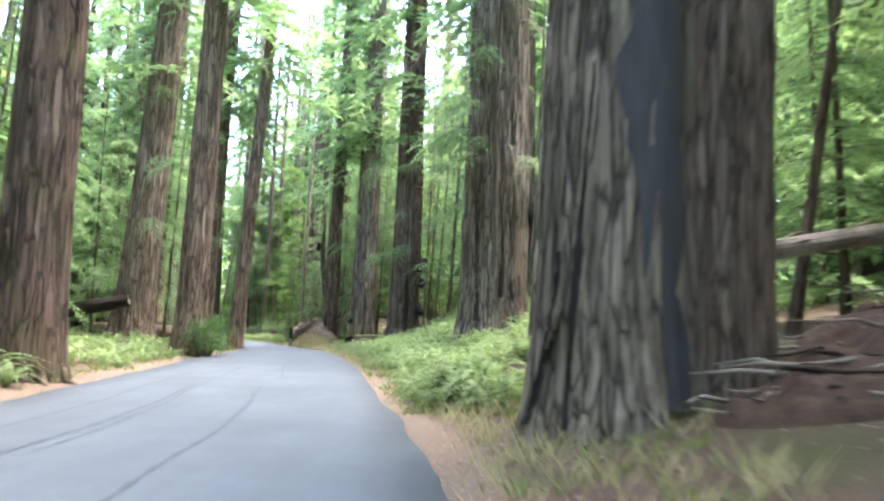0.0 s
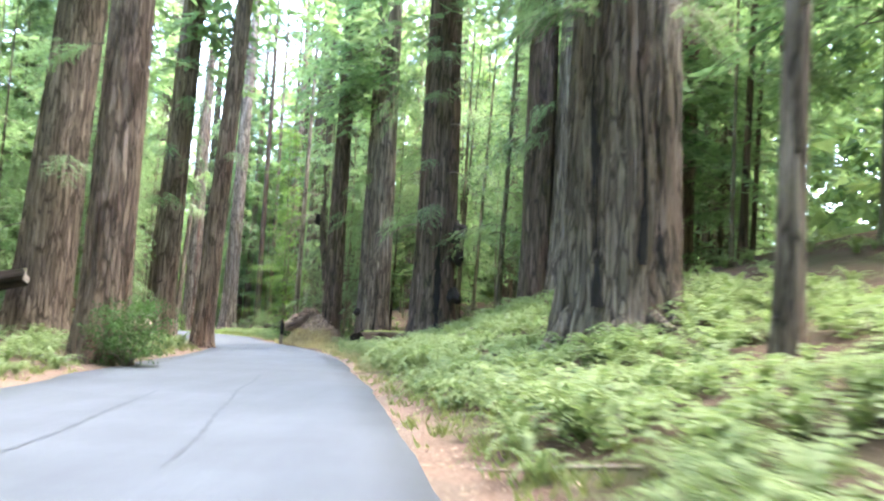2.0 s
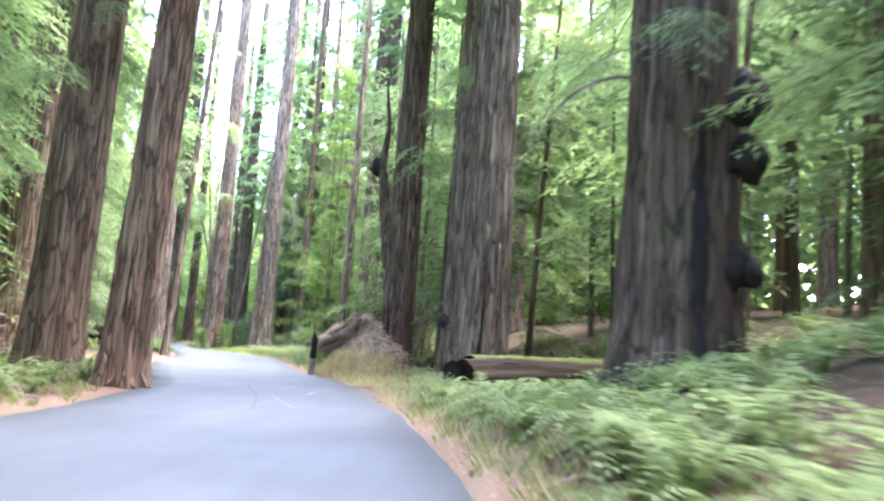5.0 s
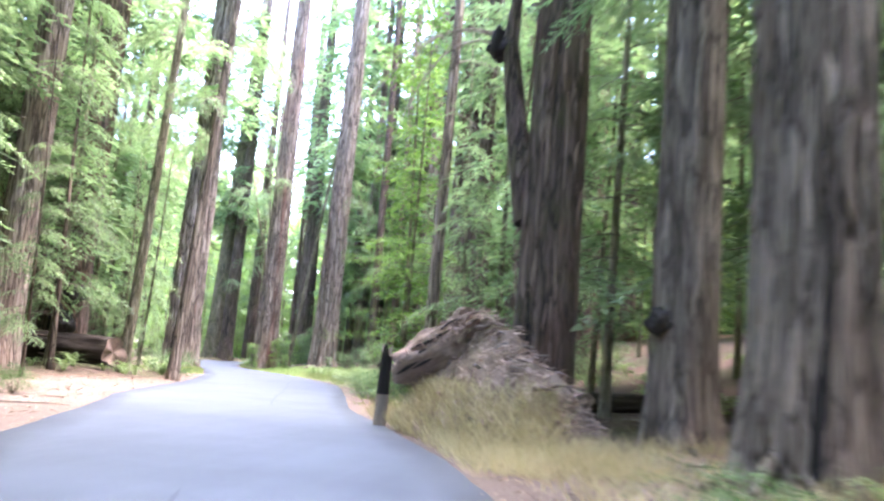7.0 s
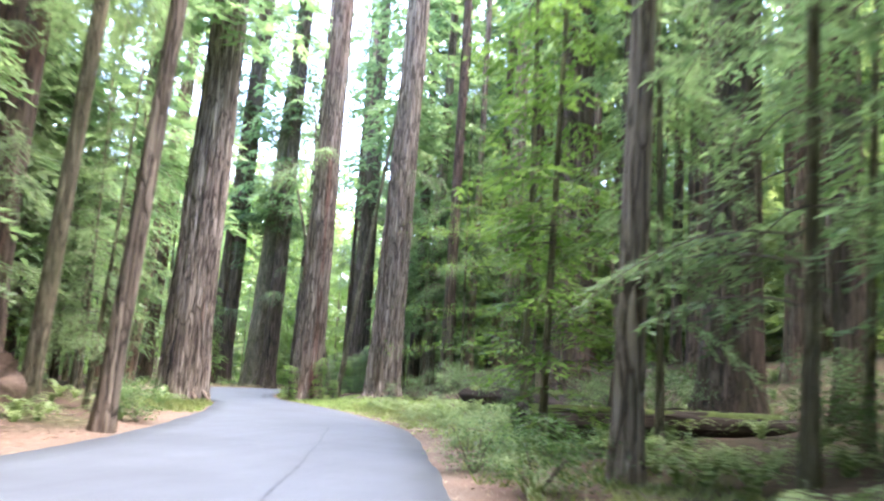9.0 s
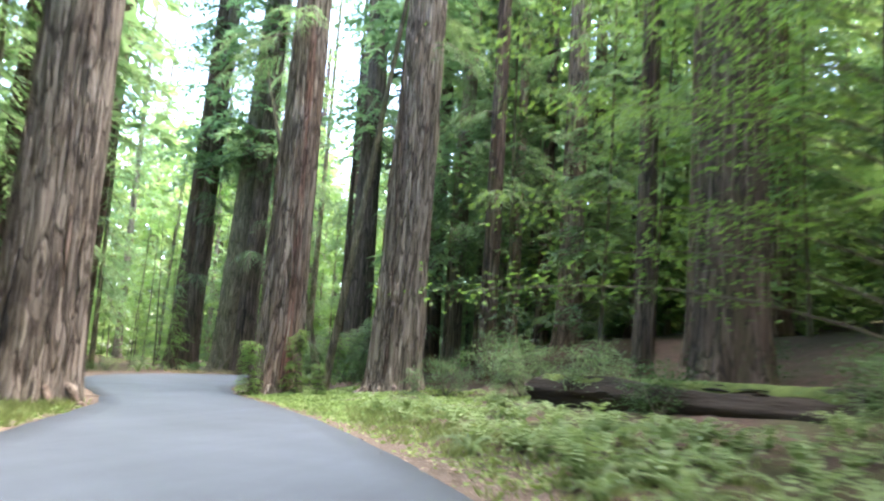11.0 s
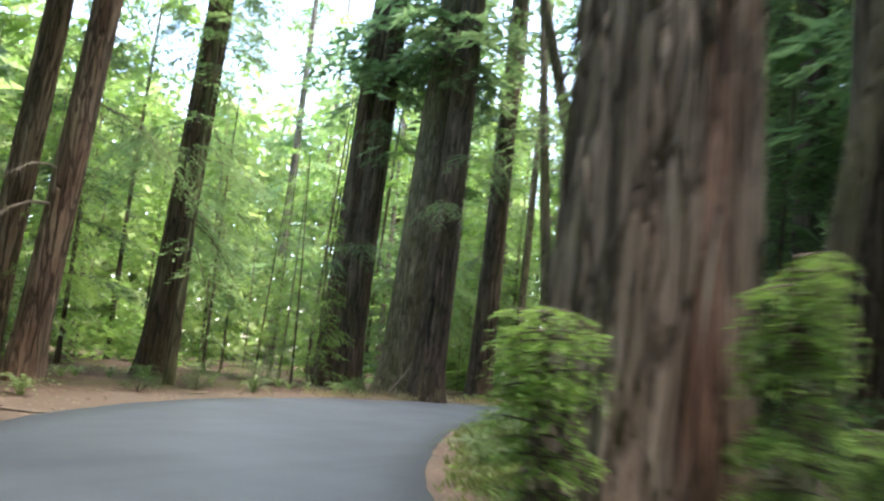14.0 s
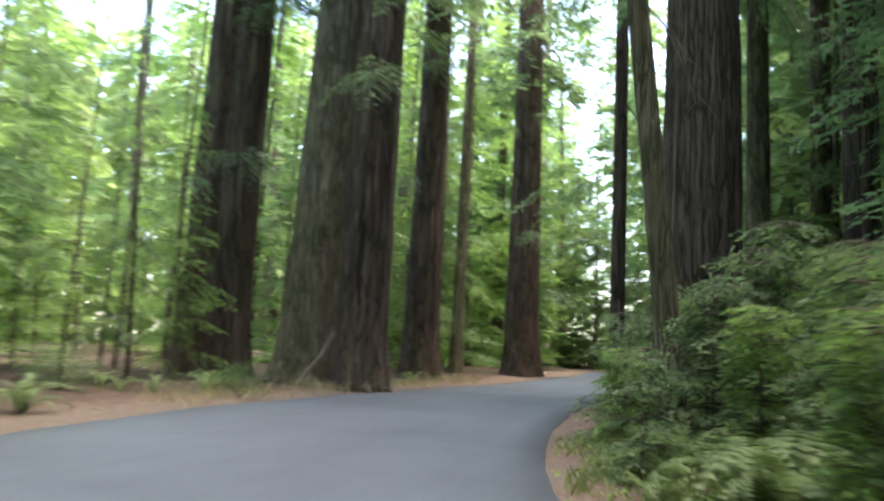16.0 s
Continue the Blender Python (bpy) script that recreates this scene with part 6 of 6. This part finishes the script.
for n, i in enumerate(rest):
    v, f = SMALL_FERNS[n % 4]
    a, s = rng.uniform(0, 6.28), rng.uniform(0.7, 1.25)
    rot = np.array([[math.cos(a), -math.sin(a), 0], [math.sin(a), math.cos(a), 0], [0, 0, 1]])
    vs.append((v * s) @ rot.T + np.array([places[i, 0], places[i, 1], pz[i] - 0.05]))
    fs.append(f + off)
    off += len(v)
tagged(mesh_object("fern_undergrowth", np.concatenate(vs), np.concatenate(fs), M_FERN), "bank of sword ferns deeper in the forest", "ferns", kind="stuff")


def blades(name, pts, tall, mat_, label, per, rng, wide=0.012, steep=(0.5, 1.3)):
    """Tufts of bent grass blades."""
    p = np.repeat(pts, per, 0) + rng.normal(0, 0.10, (len(pts) * per, 2))
    r, l = beside(p[:, 0], p[:, 1])
    p = p[np.maximum(r, l) > 0.12]
    z = rise(p[:, 0], p[:, 1]) - 0.01
    q = np.column_stack([p, z])
    a = rng.uniform(0, 6.28, len(q))
    way = np.stack([np.cos(a) * 0.6, np.sin(a) * 0.6, rng.uniform(*steep, len(q))], -1)
    up = np.stack([-np.sin(a), np.cos(a), 0 * a + (1.5 if steep[1] < 0.6 else 0)], -1) + rng.normal(0, 0.4, (len(q), 3))
    v, f = kites(q, way, up, tall * rng.uniform(0.5, 1.3, len(q)), wide * rng.uniform(0.7, 1.6, len(q)))
    return tagged(mesh_object(name, v, f, mat_), label, "grass", kind="stuff")


green = np.concatenate([patch_points(rng, 300, "r", 98, 112, 0.9, 4.0), patch_points(rng, 50, "r", 61, 66, 1.0, 4.0), patch_points(rng, 220, "r", 80, 97, 0.9, 4.0), patch_points(rng, 350, "r", 121, 140, 0.5, 3.0),
                        patch_points(rng, 420, "l", 98, 110, 0.4, 3.0), patch_points(rng, 500, "r", 14, 60, 0.4, 2.5), patch_points(rng, 300, "l", 20, 66, 0.5, 3.5), patch_points(rng, 70, "r", -2, 14, 0.7, 3.0)])
blades("green_grass", green, 0.22, M_GRASS, "low green grass and clover along the verge", 9, rng, 0.03)
straw = np.concatenate([patch_points(rng, 1500, "r", 68, 79, 0.35, 3.0), patch_points(rng, 240, "r", 64, 72, 0.8, 5.0), patch_points(rng, 160, "r", 4, 16, 0.6, 2.6), patch_points(rng, 160, "r", 40, 66, 0.3, 1.6), patch_points(rng, 160, "l", 140, 160, 0.4, 1.6)])
blades("dry_grass", straw, 0.42, M_STRAW, "dry straw-coloured grass beside the road", 8, rng)
clover = np.concatenate([patch_points(rng, 2600, "r", 109, 119.5, 0.8, 4.5), patch_points(rng, 2600, "r", 111, 122, 0.8, 8.0), patch_points(rng, 260, "r", 96, 111, 0.6, 2.0), patch_points(rng, 900, "r", 122, 141, 0.75, 2.6), patch_points(rng, 700, "l", 100, 109, 0.3, 2.5), patch_points(rng, 300, "r", 60, 66, 1.2, 3.6)])
blades("clover", clover, 0.10, M_CLOVER, "low mat of light green clover on the verge", 8, rng, 0.07, (0.05, 0.5))
chips = np.concatenate([patch_points(rng, 15000, "r", -6, 145, 0.02, 2.6), patch_points(rng, 8500, "l", 0, 150, 0.02, 3.8), patch_points(rng, 1800, "r", 2, 26, 0.8, 8.0), patch_points(rng, 9000, "r", 60, 77, 0.4, 8.0), patch_points(rng, 3500, "r", 88, 104, 0.1, 1.3), patch_points(rng, 9000, "l", 60, 92, 0.3, 8.0)])
cz = rise(chips[:, 0], chips[:, 1]) + 0.02
ca = rng.uniform(0, 6.28, len(chips))
cv, cf = kites(np.column_stack([chips, cz]), np.stack([np.cos(ca), np.sin(ca), rng.normal(0, 0.15, len(ca))], -1), np.array([0, 0, 1.0]) + rng.normal(0, 0.3, (len(ca), 3)),
               rng.uniform(0.03, 0.17, len(ca)), rng.uniform(0.01, 0.04, len(ca)))
tagged(mesh_object("needle_litter", cv, cf, M_LITTER), "fallen needles, bark chips and dry leaves", "litter", kind="stuff")
for i in range(120):
    p = patch_points(rng, 1, "r" if i % 3 else "l", *((2, 140, 0.8, 5.0) if i < 70 else (60, 77, 0.8, 7.0)))[0]
    if not free_spot(p[0], p[1], 0.6):
        continue
    a, l = rng.uniform(0, 6.28), rng.uniform(0.6, 2.2)
    pts = [np.array([p[0] + math.cos(a) * l * t, p[1] + math.sin(a) * l * t + 0.12 * math.sin(5 * t), 0]) for t in (0, 0.4, 0.75, 1)]
    for q in pts:
        q[2] = height(q[0], q[1]) + 0.03
    spike(pts, [0.03, 0.025, 0.018, 0.006], M_DEADWOOD, "fallen_branch", "grey fallen branch lying on the forest floor", "branch", 5)


# ---- marks on the road ----
def road_mark(stops, width, mat_, name, label, swing=0.0):
    """A thin mark that lies on the asphalt; stops are (y, share of the way from the left edge to the right)."""
    ys = np.arange(stops[0][0], stops[-1][0], 0.25)
    u = np.interp(ys, [q[0] for q in stops], [q[1] for q in stops]) + swing * np.sin(ys * 0.9) * np.sin(ys * 0.37 + 1)
    xl, xr = np.interp(ys, EDGE_L[:, 1], EDGE_L[:, 0]), np.interp(ys, EDGE_R[:, 1], EDGE_R[:, 0])
    line = np.stack([xl + (xr - xl) * u, ys], -1)
    d = unit(np.gradient(line, axis=0))
    half = width / 2 * (0.65 + 0.35 * np.sin(np.arange(len(line)) * 1.7)) * np.minimum(1, np.minimum(np.arange(len(line)), np.arange(len(line))[::-1]) / 4 + 0.1)
    s = np.stack([-d[:, 1], d[:, 0]], -1) * half[:, None]
    z = 0.012 + 0.03 * (1 - (2 * u - 1) ** 2) + 0.005
    v = np.concatenate([np.column_stack([line - s, z]), np.column_stack([line + s, z])])
    n = len(line)
    f = np.stack([np.arange(n - 1), n + np.arange(n - 1), n + np.arange(1, n), np.arange(1, n)], -1)
    return tagged(mesh_object(name, v, f, mat_), label, "road mark", kind="structure")


for stops, w in (([(2, 0.20), (14, 0.22), (27, 0.22)], 0.06), ([(-4, 0.34), (8, 0.36), (21, 0.37)], 0.08), ([(9, 0.40), (24, 0.38), (33, 0.39)], 0.05), ([(0, 0.60), (12, 0.61), (22, 0.60)], 0.06),
                 ([(24, 0.63), (34, 0.60), (40, 0.62)], 0.06), ([(56, 0.52), (58.8, 0.50), (62, 0.47), (65.2, 0.46)], 0.06), ([(78, 0.66), (86, 0.65), (97, 0.64)], 0.05)):
    road_mark(stops, w * 1.7, M_STREAK, "tar_seam", "thin faded dark streak along the asphalt", 0.006)
road_mark([(61.6, 0.70), (62.5, 0.73), (63.6, 0.78)], 0.10, M_CHALK, "pale_scuff", "pale scuff on the asphalt")
road_mark([(57.0, 0.66), (59.5, 0.58), (61.6, 0.54)], 0.025, M_CHALK, "pale_scuff", "thin pale scratch on the asphalt")
